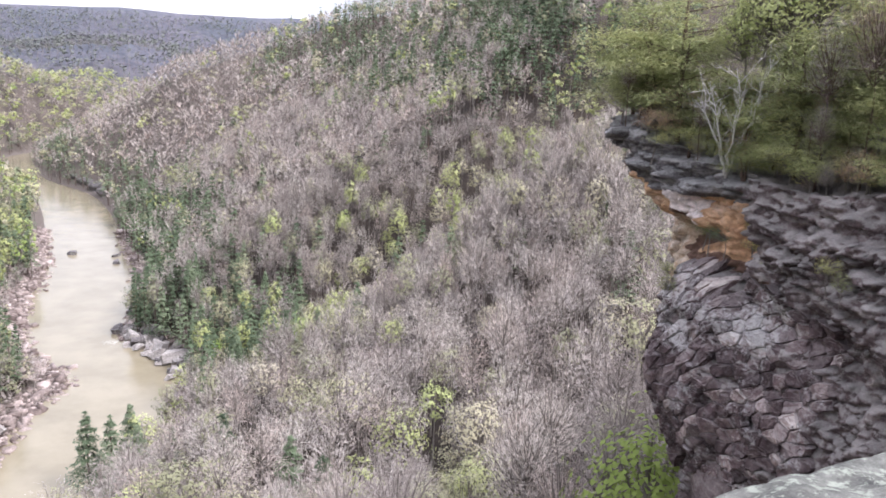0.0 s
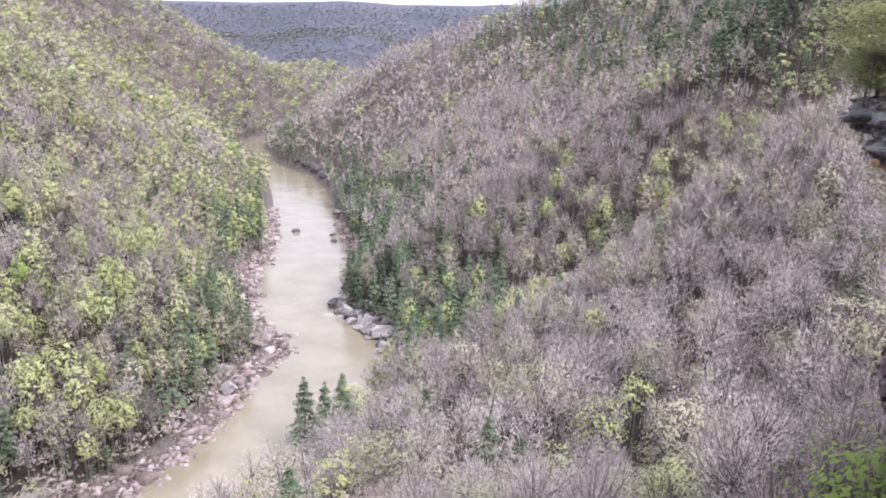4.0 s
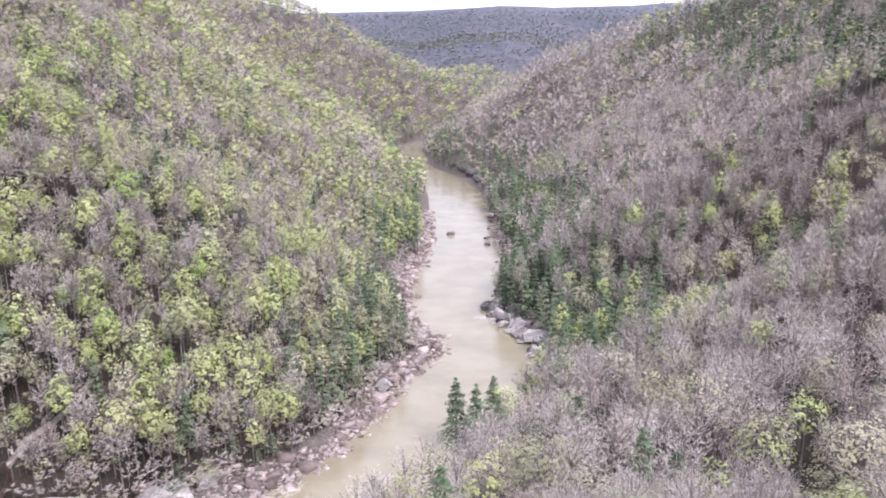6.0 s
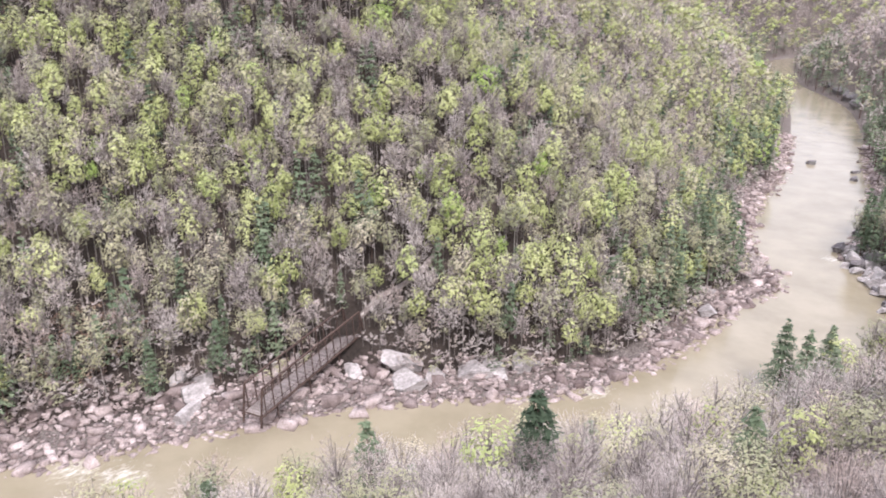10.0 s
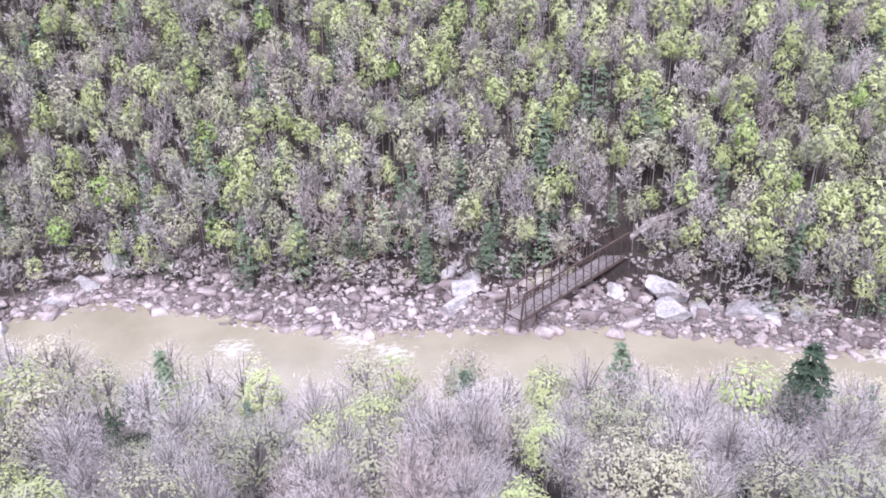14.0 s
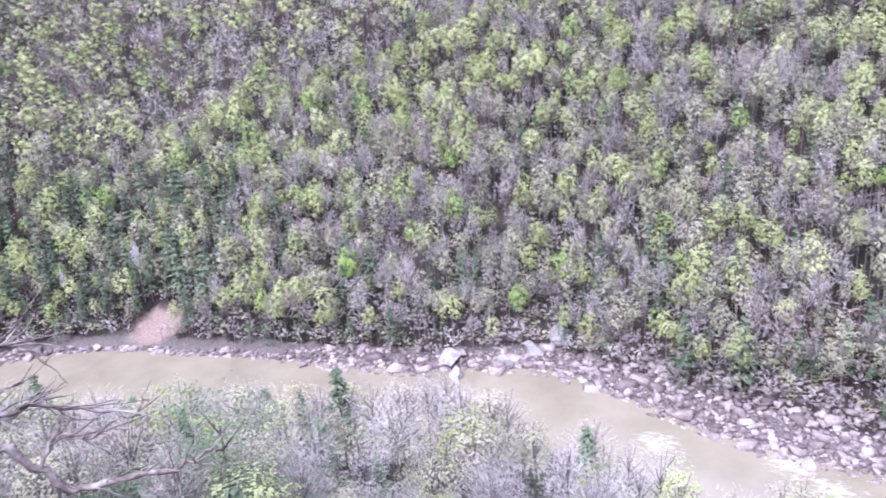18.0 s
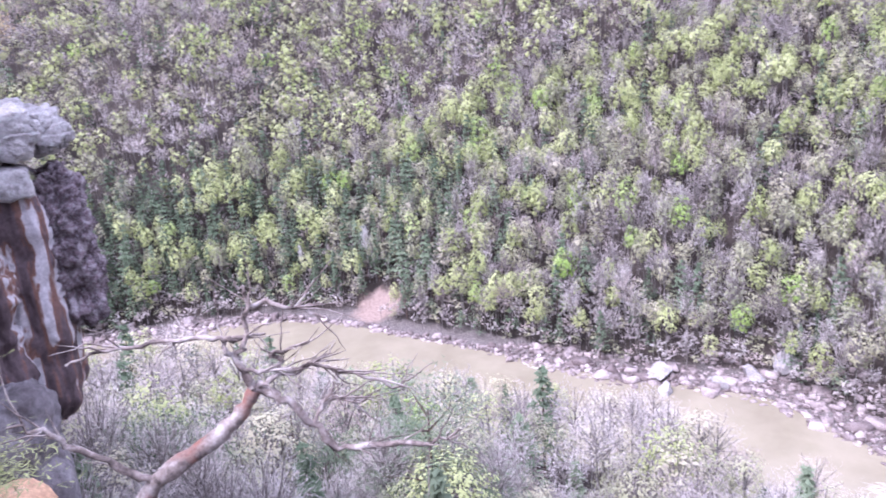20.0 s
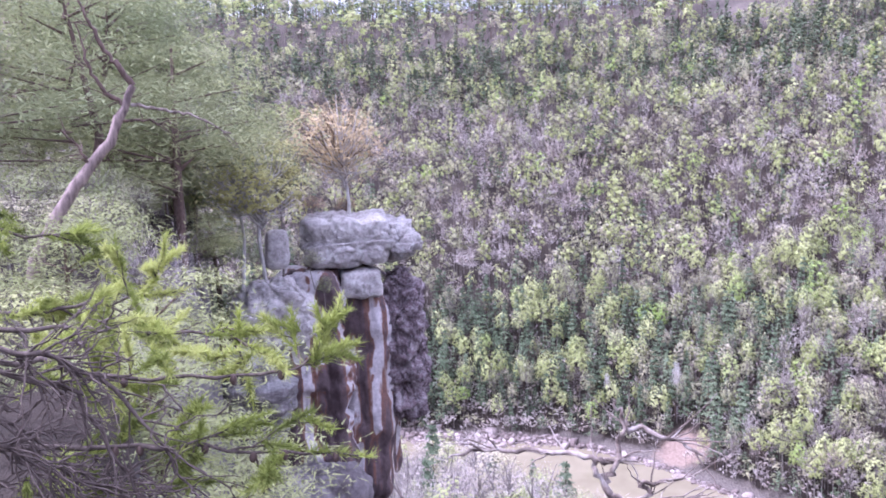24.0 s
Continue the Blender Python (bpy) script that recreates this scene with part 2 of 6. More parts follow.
# ---- the lie of the land ----
RIVER = [  # x, y, half width
    (260, 1330, 16), (60, 1130, 16), (-120, 1000, 16), (-270, 905, 15), (-365, 815, 14), (-388, 735, 13), (-362, 672, 13), (-314, 592, 14), (-242, 508, 17), (-162, 357, 18),
    (-136, 293, 20), (-117, 246, 15), (-90, 219, 16), (-86, 192, 19), (-81, 152, 18), (-89, 114, 15), (-110, 77, 17),
    (-124, 36, 18), (-135, 8, 18), (-160, -30, 19), (-156, -52, 19), (-155, -90, 23), (-156, -128, 24), (-153, -156, 26),
    (-129, -181, 28), (-104, -206, 27), (-50, -238, 20), (40, -262, 22), (160, -270, 22), (400, -350, 22)]
RIM = [(-400, 60), (-90, -14), (-50, -17), (-41, -15), (-37, -13), (-33, -12), (-18, -5), (-6, -2.0), (-3, -1.5), (0, -1.3), (1, -0.5), (2.2, 1.6), (3.5, 3.4), (6, 5.6), (12, 9.5), (20, 14), (31, 15.5), (45, 24), (80, 60), (150, 220), (300, 500)]
GULLY = [(-50, 212), (10, 262), (90, 300), (210, 330)]


def smooth_line(pts, step=4.0):
    """A Catmull-Rom curve through the points."""
    p = np.array([pts[0], *pts, pts[-1]], float)
    out = []
    for i in range(1, len(p) - 2):
        n = max(2, int(np.linalg.norm(p[i + 1, :2] - p[i, :2]) / step))
        t = np.linspace(0, 1, n, endpoint=False)[:, None]
        a, b, c, d = p[i - 1], p[i], p[i + 1], p[i + 2]
        out.append(0.5 * (2 * b + (c - a) * t + (2 * a - 5 * b + 4 * c - d) * t ** 2 + (3 * b - 3 * c + d - a) * t ** 3))
    return np.vstack(out + [p[-1:]])


RIVER_LINE = smooth_line(RIVER, 8.0)
RAPIDS = ((-143, 26, 5), (-134, 33, 6), (-175, -80, 4), (-165, -44, 4), (-100, 125, 5), (-106, 247, 4), (-148, 2, 6))


def line_distance(x, y, line):
    """Distance to a line, the side (+1: left of its way) and the number along it."""
    best = np.full(x.shape, 1e9)
    side, along = np.ones(x.shape), np.zeros(x.shape)
    for i in range(len(line) - 1):
        a, v = line[i, :2], line[i + 1, :2] - line[i, :2]
        t = np.clip(((x - a[0]) * v[0] + (y - a[1]) * v[1]) / (v @ v), 0, 1)
        dx, dy = x - a[0] - t * v[0], y - a[1] - t * v[1]
        d = np.hypot(dx, dy)
        near = d < best
        best = np.where(near, d, best)
        side = np.where(near, np.sign(v[0] * dy - v[1] * dx), side)
        along = np.where(near, i + t, along)
    return best, side, along


def waves(x, y, seed, size, octaves=4):
    """Soft random relief, about -1 to 1."""
    rng = np.random.default_rng(seed)
    out, amp, tot = np.zeros(x.shape), 1.0, 0.0
    for o in range(octaves):
        for k in range(5):
            a, ph = rng.uniform(0, 2 * np.pi, 2)
            w = 2 * np.pi / (size / 2 ** o) * rng.uniform(0.7, 1.3)
            out += amp * 0.45 * np.sin(w * (x * np.cos(a) + y * np.sin(a)) + ph)
        tot += amp
        amp *= 0.5
    return out / tot


def ease(x, a, b):
    t = np.clip((x - a) / (b - a), 0, 1)
    return t * t * (3 - 2 * t)


def soft_cap(z, cap):
    k = 18.0
    return cap - k * np.log1p(np.exp(np.clip((cap - z) / k, -40, 40)))


def land(x, y):
    """Height of the ground; also the distance from the water's edge (minus in the river) and the side (+1 west)."""
    x, y = np.asarray(x, float), np.asarray(y, float)
    d, side, along = line_distance(x, y, RIVER_LINE)
    half = np.interp(along, np.arange(len(RIVER_LINE)), RIVER_LINE[:, 2])
    d = d - half
    west = side < 0
    r = np.hypot(x, y)
    far = ease(r, 1000, 2600)
    bench = np.where(west, 9.0 + 9.0 * np.exp(-((y - 45) / 45) ** 2), 4.0)
    slope = np.where(west, 0.68, 0.5 + 0.1 * ease(y, 200, 330))
    slope = slope * (1 - 0.6 * ease(y, 850, 1000))
    up = np.where(d < bench, 0.16 * d, 0.16 * bench + slope * (d - bench))
    up = up + ease(d, 20, 120) * (7 * waves(x, y, 3, 160) + 3 * waves(x, y, 5, 45, 3))
    cap = np.where(west, 170.0 + 30 * ease(-y, 20, 220), 110.0 + 38 * ease(y, 170, 360)) + 45 * far + (10 - 7 * far) * waves(x, y, 7, 500)
    z = np.where(d > 0, soft_cap(up, cap), np.maximum(-3.0, 0.3 * d))
    az = np.degrees(np.arctan2(-x, y))
    z = z - 60 * np.exp(-((r - 1570) / 200) ** 2) * ease(y, 300, 700)
    z = z + 34 * np.exp(-((r - 1240) / 110) ** 2 - ((az - 21.5) / 5.5) ** 2)
    g, _, _ = line_distance(x, y, np.array(GULLY, float))
    z = z - np.where(west, 0, 20 * np.exp(-(g / 26) ** 2) * ease(d, 0, 70))
    rimx = np.interp(y, [p[0] for p in RIM], [p[1] for p in RIM])
    top = 88.2 + 0.10 * np.clip(x - rimx - 6, 0, 200) + 0.5 * waves(x, y, 9, 14, 2) * ease(r, 3, 9)
    k = ease(x - rimx, -2.4, 0.3) * ease(y, -300, -150) * (1 - ease(y, 90, 170))
    z = z * (1 - k) + np.maximum(z, top) * k
    return z, d, west


def mesh_of(name, verts, faces, mat=None, tint=None, smooth=False):
    """A mesh from arrays: verts (n, 3), faces (m, 3) or (m, 4)."""
    me = bpy.data.meshes.new(name)
    verts, faces = np.ascontiguousarray(verts, np.float32), np.ascontiguousarray(faces, np.int32)
    me.vertices.add(len(verts))
    me.vertices.foreach_set("co", verts.ravel())
    k = faces.shape[1]
    me.loops.add(faces.size)
    me.loops.foreach_set("vertex_index", faces.ravel())
    me.polygons.add(len(faces))
    me.polygons.foreach_set("loop_start", np.arange(0, faces.size, k, dtype=np.int32))
    if smooth:
        me.polygons.foreach_set("use_smooth", np.ones(len(faces), bool))
    if tint is not None:
        at = me.attributes.new("tint", "FLOAT", "POINT")
        at.data.foreach_set("value", np.ascontiguousarray(tint, np.float32))
    me.update()
    me.validate()
    if mat:
        me.materials.append(mat)
    return me


def spaced(lo, hi, centre_lo, centre_hi, step, grow=1.12, finest=None):
    """Grid lines: even in the middle, wider and wider outside."""
    mid = list(np.arange(centre_lo, centre_hi + step, step))
    s, a = step, mid[-1]
    while a < hi:
        s *= grow
        a += s
        mid.append(a)
    s, a = step, mid[0]
    while a > lo:
        s *= grow
        a -= s
        mid.insert(0, a)
    if finest:
        mid = sorted(set(mid) | set(np.arange(-finest, finest, 1.5)) | set(np.arange(-9, 9, 0.5)))
    return np.array(mid)


def grid_faces(nx, ny):
    i = np.arange(nx * ny).reshape(ny, nx)
    return np.stack([i[:-1, :-1], i[:-1, 1:], i[1:, 1:], i[1:, :-1]], -1).reshape(-1, 4)


gx, gy = spaced(-4200, 4200, -420, 140, 5.0, finest=42), spaced(-4200, 4200, -330, 640, 5.0, finest=48)
X, Y = np.meshgrid(gx, gy)
Z, _, _ = land(X.ravel(), Y.ravel())
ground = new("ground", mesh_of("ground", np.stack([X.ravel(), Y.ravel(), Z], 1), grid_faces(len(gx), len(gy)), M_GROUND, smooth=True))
tagged(ground, "leaf-littered brown forest floor of a steep river gorge", "ground", kind="structure")

# the river: a strip along its line, with low waves where it breaks
fine_line = smooth_line(RIVER, 2.5)
dv = np.gradient(fine_line[:, :2], axis=0)
dv /= np.linalg.norm(dv, axis=1)[:, None] + 1e-9
nrm = np.stack([-dv[:, 1], dv[:, 0]], 1)
across = np.linspace(-1.25, 1.25, 25)
rv = np.vstack([fine_line[:, :2] + nrm * (fine_line[:, 2] * a)[:, None] for a in across])
broken = sum(np.exp(-((rv[:, 0] - x) ** 2 + (rv[:, 1] - y) ** 2) / q ** 2) for x, y, q in RAPIDS)
broken = np.clip(broken, 0, 1) * 0.26
rz = 0.04 * waves(rv[:, 0], rv[:, 1], 61, 9, 3) + broken * 0.5 * waves(rv[:, 0], rv[:, 1], 63, 5, 3)
river = new("water", mesh_of("water", np.column_stack([rv, rz]), grid_faces(len(fine_line), len(across))[:, ::-1], M_WATER, broken, smooth=True))
tagged(river, "muddy tan-green river in flood with pale rapids", "river", kind="structure")


# ---- woods ----
def limb_mesh(paths, sides=3):
    """Tapered limbs: each path is a list of (point, radius)."""
    V, F, base = [], [], 0
    for path in paths:
        pts = np.array([p for p, _ in path], float)
        rad = [q for _, q in path]
        w = np.gradient(pts, axis=0)
        w /= np.linalg.norm(w, axis=1)[:, None] + 1e-9
        u = np.cross(w, [0.31, 0.87, 0.38])
        u /= np.linalg.norm(u, axis=1)[:, None] + 1e-9
        s = np.cross(w, u)
        ang = np.arange(sides) * 2 * np.pi / sides
        for i in range(len(pts)):
            V.append(pts[i] + rad[i] * (np.cos(ang)[:, None] * u[i] + np.sin(ang)[:, None] * s[i]))
        for i in range(len(pts) - 1):
            for a in range(sides):
                b = (a + 1) % sides
                k, n = base + i * sides, base + (i + 1) * sides
                F += [(k + a, k + b, n + b), (k + a, n + b, n + a)]
        base += len(pts) * sides
    return np.vstack(V), np.array(F)


def spray(rng, c, normal, length, width, lift=0.0):
    """One triangle at each c: a leaf tuft lying square to normal, or a twig pointing along it."""
    n = len(c)
    t = np.cross(normal, rng.normal(size=(n, 3)))
    t /= np.linalg.norm(t, axis=1)[:, None] + 1e-9
    b = np.cross(normal, t)
    length, width = np.broadcast_to(length, n)[:, None], np.broadcast_to(width, n)[:, None]
    sk = rng.uniform(-0.4, 0.4, (n, 1))
    v = np.stack([c - t * length * 0.5 - b * width, c - t * length * 0.4 + b * width, c + t * length * 0.6 + b * width * sk], 1)
    return v.reshape(-1, 3), np.arange(3 * n).reshape(n, 3)


def tree_shape(kind, seed, tufts, height, size=1.0):
    """Trunk with limbs, and crown, each as verts and faces."""
    rng = np.random.default_rng(seed)
    lean = rng.normal(0, 0.025, 2) * height
    topp = np.array([lean[0], lean[1], height])
    fine = tufts > 600
    unit = height / 17.0 * size
    if kind in ("needle", "cedar"):
        paths = [[(np.array([0, 0, -0.6]), 0.017 * height), (topp * 0.5, 0.011 * height), (topp * 0.98, 0.002 * height)]]
        low = 0.05 if kind == "cedar" else rng.uniform(0.15, 0.38)
        width = (0.20 if kind == "cedar" else rng.uniform(0.15, 0.21)) * height
        h = low + (1 - low) * rng.uniform(0, 1, tufts) ** 1.15
        h = np.where(rng.random(tufts) < 0.65, low + np.round((h - low) * 11) / 11, h)
        reach = width * (1 - ((h - low) / (1 - low)) ** (1.2 if kind == "needle" else 1.6)) + 0.025 * height
        a = rng.uniform(0, 2 * np.pi, tufts)
        side = 1 + 0.35 * np.sin(a * 2 + seed) * np.sin(h * 17 + seed)
        f = rng.uniform(0.15, 1.05, tufts) ** 0.7
        o = np.stack([np.cos(a), np.sin(a), np.zeros(tufts)], 1)
        c = topp * h[:, None] + o * (reach * side * f)[:, None]
        c[:, 2] -= reach * f * 0.18
        nrm = o * 0.45 + np.array([0, 0, 1.0]) + rng.normal(0, 0.25, (tufts, 3))
        nrm /= np.linalg.norm(nrm, axis=1)[:, None]
        if not fine:
            cv, cf = spray(rng, c, nrm, rng.uniform(0.9, 1.8, tufts) * unit, rng.uniform(0.24, 0.45, tufts) * unit * (1.0 if tufts < 300 else 0.6))
        else:
            cv, cf = spray(rng, c, nrm, rng.uniform(0.5, 1.2, tufts) * unit, rng.uniform(0.10, 0.22, tufts) * unit)
        if fine:
            for i in range(26):
                q = low * 0.7 + (1 - low * 0.7) * i / 26
                b = i * 2.4
                e = topp * q + np.array([math.cos(b), math.sin(b), -0.1]) * width * 0.8 * (1 - q * 0.9)
                paths.append([(topp * q, 0.003 * height), (e, 0.0008 * height)])
        return (*limb_mesh(paths, 5 if fine else 3), cv, cf)
    if kind == "scrub":
        paths = [[(np.array([0, 0, -0.6]), 0.020 * height), (topp * 0.5 + rng.normal(0, 0.03, 3) * height, 0.014 * height), (topp * 0.95, 0.004 * height)]]
        pads = 17
        per = tufts // pads
        C, N = [], []
        for i in range(pads):
            h = rng.uniform(0.28, 1.0)
            a = i * 2.4 + rng.uniform(-0.5, 0.5)
            reach = (0.34 * (1 - ((h - 0.28) / 0.8) ** 2) + 0.05) * height * rng.uniform(0.5, 1.05)
            e = topp * h + np.array([math.cos(a) * reach, math.sin(a) * reach, rng.uniform(-0.02, 0.06) * height])
            paths.append([(topp * h * 0.92, 0.006 * height), (e, 0.0015 * height)])
            q = rng.normal(size=(per, 3)) * np.array([0.10, 0.10, 0.035]) * height
            C.append(e + q)
            N.append(np.array([0, 0, 1.0]) + rng.normal(0, 0.5, (per, 3)))
        C, N = np.vstack(C), np.vstack(N)
        N /= np.linalg.norm(N, axis=1)[:, None]
        cv, cf = spray(rng, C, N, rng.uniform(0.35, 0.85, len(C)) * unit, rng.uniform(0.03, 0.06, len(C)) * unit)
        return (*limb_mesh(paths, 5), cv, cf)
    return hardwood(kind, rng, tufts, height, unit, topp)


def hardwood(kind, rng, tufts, height, unit, topp):
    """A forest hardwood: a bowed trunk, rising limbs, and a domed crown of leaf clumps or of twigs fanning out."""
    fine, middle = tufts > 600, tufts > 100
    rad = rng.uniform(0.17, 0.25) * height
    up = rng.uniform(0.24, 0.33) * height
    mid = topp * (1 - up / height)
    bow = np.array([*rng.normal(0, 0.02, 2), 0]) * height
    trunk = [(np.array([0, 0, -0.6]), 0.011 * height), (topp * 0.4 + bow, 0.008 * height), (topp * 0.93, 0.002 * height)]
    if not fine:
        del trunk[1]
    paths = [trunk]
    count = 64 if fine else int(np.clip(tufts // 11, 4, 30))
    drawn = count if fine else 0 if not middle else 2 if tufts < 150 else 8 if kind == "leaf" else 14
    per = tufts // count
    spread = rad * (0.30 if fine else 0.36 if middle else 0.55)
    C, N, W, L = [], [], [], []
    for i in range(count):
        # over the dome, from its crest to a ragged lower edge
        z = 1.0 - 1.55 * (i + rng.uniform(0, 1)) / count
        a = i * 2.4 + rng.uniform(-0.4, 0.4)
        flat = math.sqrt(max(0.0, 1 - z * z))
        out = np.array([math.cos(a) * flat, math.sin(a) * flat, z])
        e = mid + out * np.array([rad, rad, up]) * rng.uniform(0.6, 1.0)
        root = topp * (mid[2] / height - rng.uniform(0.08, 0.22) + 0.12 * max(0.0, z)) + bow * 0.3 * fine
        if i % max(1, count // max(1, drawn)) == 0 and drawn or fine:
            m = root * 0.5 + e * 0.5 + rng.normal(0, 0.015, 3) * height - np.array([0, 0, 0.012 * height])
            paths.append([(root, 0.0048 * height), (m, 0.003 * height), (e, 0.001 * height)] if fine else [(root, 0.0055 * height), (e, 0.0018 * height)])
        if kind == "bare":
            q = rng.uniform(0.35, 1.0, per)[:, None]
            near = tufts > 500
            start = root * (1 - q) + e * q + rng.normal(0, 0.03 if near else 0.016, (per, 3)) * height
            way = out + np.array([0, 0, 0.35]) + rng.normal(0, 0.9 if near else 0.55, (per, 3))
            C.append(start)
            W.append(way / np.linalg.norm(way, axis=1)[:, None])
            L.append(rng.uniform(0.05, 0.12, per) * height * (0.55 if near else 0.9 if middle else 1.3))
            continue
        g = rng.normal(size=(per, 3))
        g /= np.linalg.norm(g, axis=1)[:, None]
        C.append(e + g * (rng.uniform(0.2, 1.0, per) ** 0.6)[:, None] * spread * rng.uniform(0.7, 1.15) * np.array([1, 1, 0.75]))
        n = out * 0.95 + g * 0.42 + np.array([0, 0, 0.4]) + rng.normal(0, 0.15, (per, 3))
        N.append(n / np.linalg.norm(n, axis=1)[:, None])
    C = np.vstack(C)
    if kind == "bare":
        W, L = np.vstack(W), np.concatenate(L)[:, None]
        sq = np.cross(W, rng.normal(0, 0.4, W.shape) + np.array([0, 0, 0.8]))
        sq /= np.linalg.norm(sq, axis=1)[:, None] + 1e-9
        wd = (0.019 if fine else 0.036 if tufts > 500 else 0.085 if tufts < 200 and middle else 0.07 if middle else 0.16) * unit
        v = np.stack([C - sq * wd, C + sq * wd, C + W * L], 1)
        return (*limb_mesh(paths, 5 if fine else 3), v.reshape(-1, 3), np.arange(len(v) * 3).reshape(-1, 3))
    big = (0.27 if fine else 0.36 if tufts > 500 else 0.58 if middle else 0.9) * unit * (0.82 if kind == "bud" else 1.0)
    cv, cf = spray(rng, C, np.vstack(N), rng.uniform(0.7, 1.5, len(C)) * big, rng.uniform(0.35, 0.6, len(C)) * big)
    return (*limb_mesh(paths, 5 if fine else 3), cv, cf)


def scatter(place, step, seed, box):
    """Jittered points over a box that place(x, y, z, d, west) keeps."""
    rng = np.random.default_rng(seed)
    x0, y0, x1, y1 = box
    px, py = np.meshgrid(np.arange(x0, x1, step), np.arange(y0, y1, step))
    px = px.ravel() + rng.uniform(-0.45, 0.45, px.size) * step
    py = py.ravel() + rng.uniform(-0.45, 0.45, py.size) * step
    z, d, west = land(px, py)
    keep = place(px, py, z, d, west)
    return np.stack([px, py, z, d, west], 1)[keep]


def bearing(x, y):
    return np.degrees(np.arctan2(-x, y))


HIGH = 17.0
SHAPES = {k: [tree_shape(k, 100 + 7 * i, n, HIGH) for i in range(8)] for k, n in (("bare", 290), ("bud", 290), ("leaf", 320), ("needle", 200))}
MID_SHAPES = {k: [tree_shape(k, 250 + 7 * i, n, HIGH, 1.25) for i in range(6)] for k, n in (("bare", 148), ("bud", 120), ("leaf", 125), ("needle", 100))}
MORE_SHAPES = {k: [tree_shape(k, 200 + 7 * i, n, HIGH) for i in range(6)] for k, n in (("bare", 600), ("bud", 520), ("leaf", 540), ("needle", 420))}
FAR_SHAPES = {k: [tree_shape(k, 300 + 7 * i, n, HIGH, 1.3) for i in range(5)] for k, n in (("bare", 64), ("bud", 60), ("leaf", 60), ("needle", 44))}
DIST_SHAPES = {k: [tree_shape(k, 400 + 7 * i, n, HIGH, 2.6) for i in range(5)] for k, n in (("bare", 22), ("bud", 20), ("leaf", 20), ("needle", 18))}


def plant(name, points, shapes, mat, label, seed, tall=(0.8, 1.3), wide=1.0, bark=None, category="woods"):
    """Many trees as one stuff mesh."""
    rng = np.random.default_rng(seed)
    V, F, T, M, base = [], [], [], [], 0
    for x, y, z, *_ in points:
        tv, tf, cv, cf = shapes[rng.integers(len(shapes))]
        a, s = rng.uniform(0, 2 * np.pi), rng.uniform(*tall)
        c, n = math.cos(a) * s * wide, math.sin(a) * s * wide
        v = np.vstack([tv, cv])
        w = np.empty_like(v)
        w[:, 0], w[:, 1], w[:, 2] = x + v[:, 0] * c - v[:, 1] * n, y + v[:, 0] * n + v[:, 1] * c, z + v[:, 2] * s
        V.append(w)
        F.append(np.vstack([tf, cf + len(tv)]) + base)
        T.append(np.full(len(v), rng.random()))
        M.append(np.repeat([0, 1], [len(tf), len(cf)]))
        base += len(v)
    me = mesh_of(name, np.vstack(V), np.vstack(F), None, np.concatenate(T))
    me.materials.append(bark or M_BARK)
    me.materials.append(mat)
    me.polygons.foreach_set("material_index", np.concatenate(M).astype(np.int32))
    return tagged(new(name, me), label, category, kind="stuff")


def clear_of_bridge(x, y):
    b, _, _ = line_distance(x, y, np.array([(-149, 104), (-148, 96), (-130, 56)], float))
    return (b > np.where(y > 93, 1.7, 3.6)) & ~((b < 12) & (x > -150 + (95 - y) * 0.42) & (y > 45) & (y < 91))


def wooded(x, y, z, d, west, r0, r1):
    r, b = np.hypot(x, y), bearing(x, y)
    rimx = np.interp(y, [p[0] for p in RIM], [p[1] for p in RIM])
    off_cliff = (x < rimx - 6) | (y > 120) | (y < -160)
    edge = np.where(west, 7.0 + 3 * waves(x, y, 21, 30, 2), 1.5 + 1.5 * waves(x, y, 21, 30, 2))
    path = clear_of_bridge(x, y) & (np.hypot(x + 191, y + 142) > 7) & (np.hypot(x + 172, y - 42) > 4)
    edge = edge + np.where(west, 0, 20.0 * ease(-y, 60, 115))
    edge = edge * (1 - 0.85 * ease(y, 400, 450))
    edge = edge + np.where(west, 9 * np.exp(-((y - 45) / 45) ** 2), 0)
    return (b > -34) & (b < 174) & (r > r0) & (r <= r1) & (d > edge) & off_cliff & path


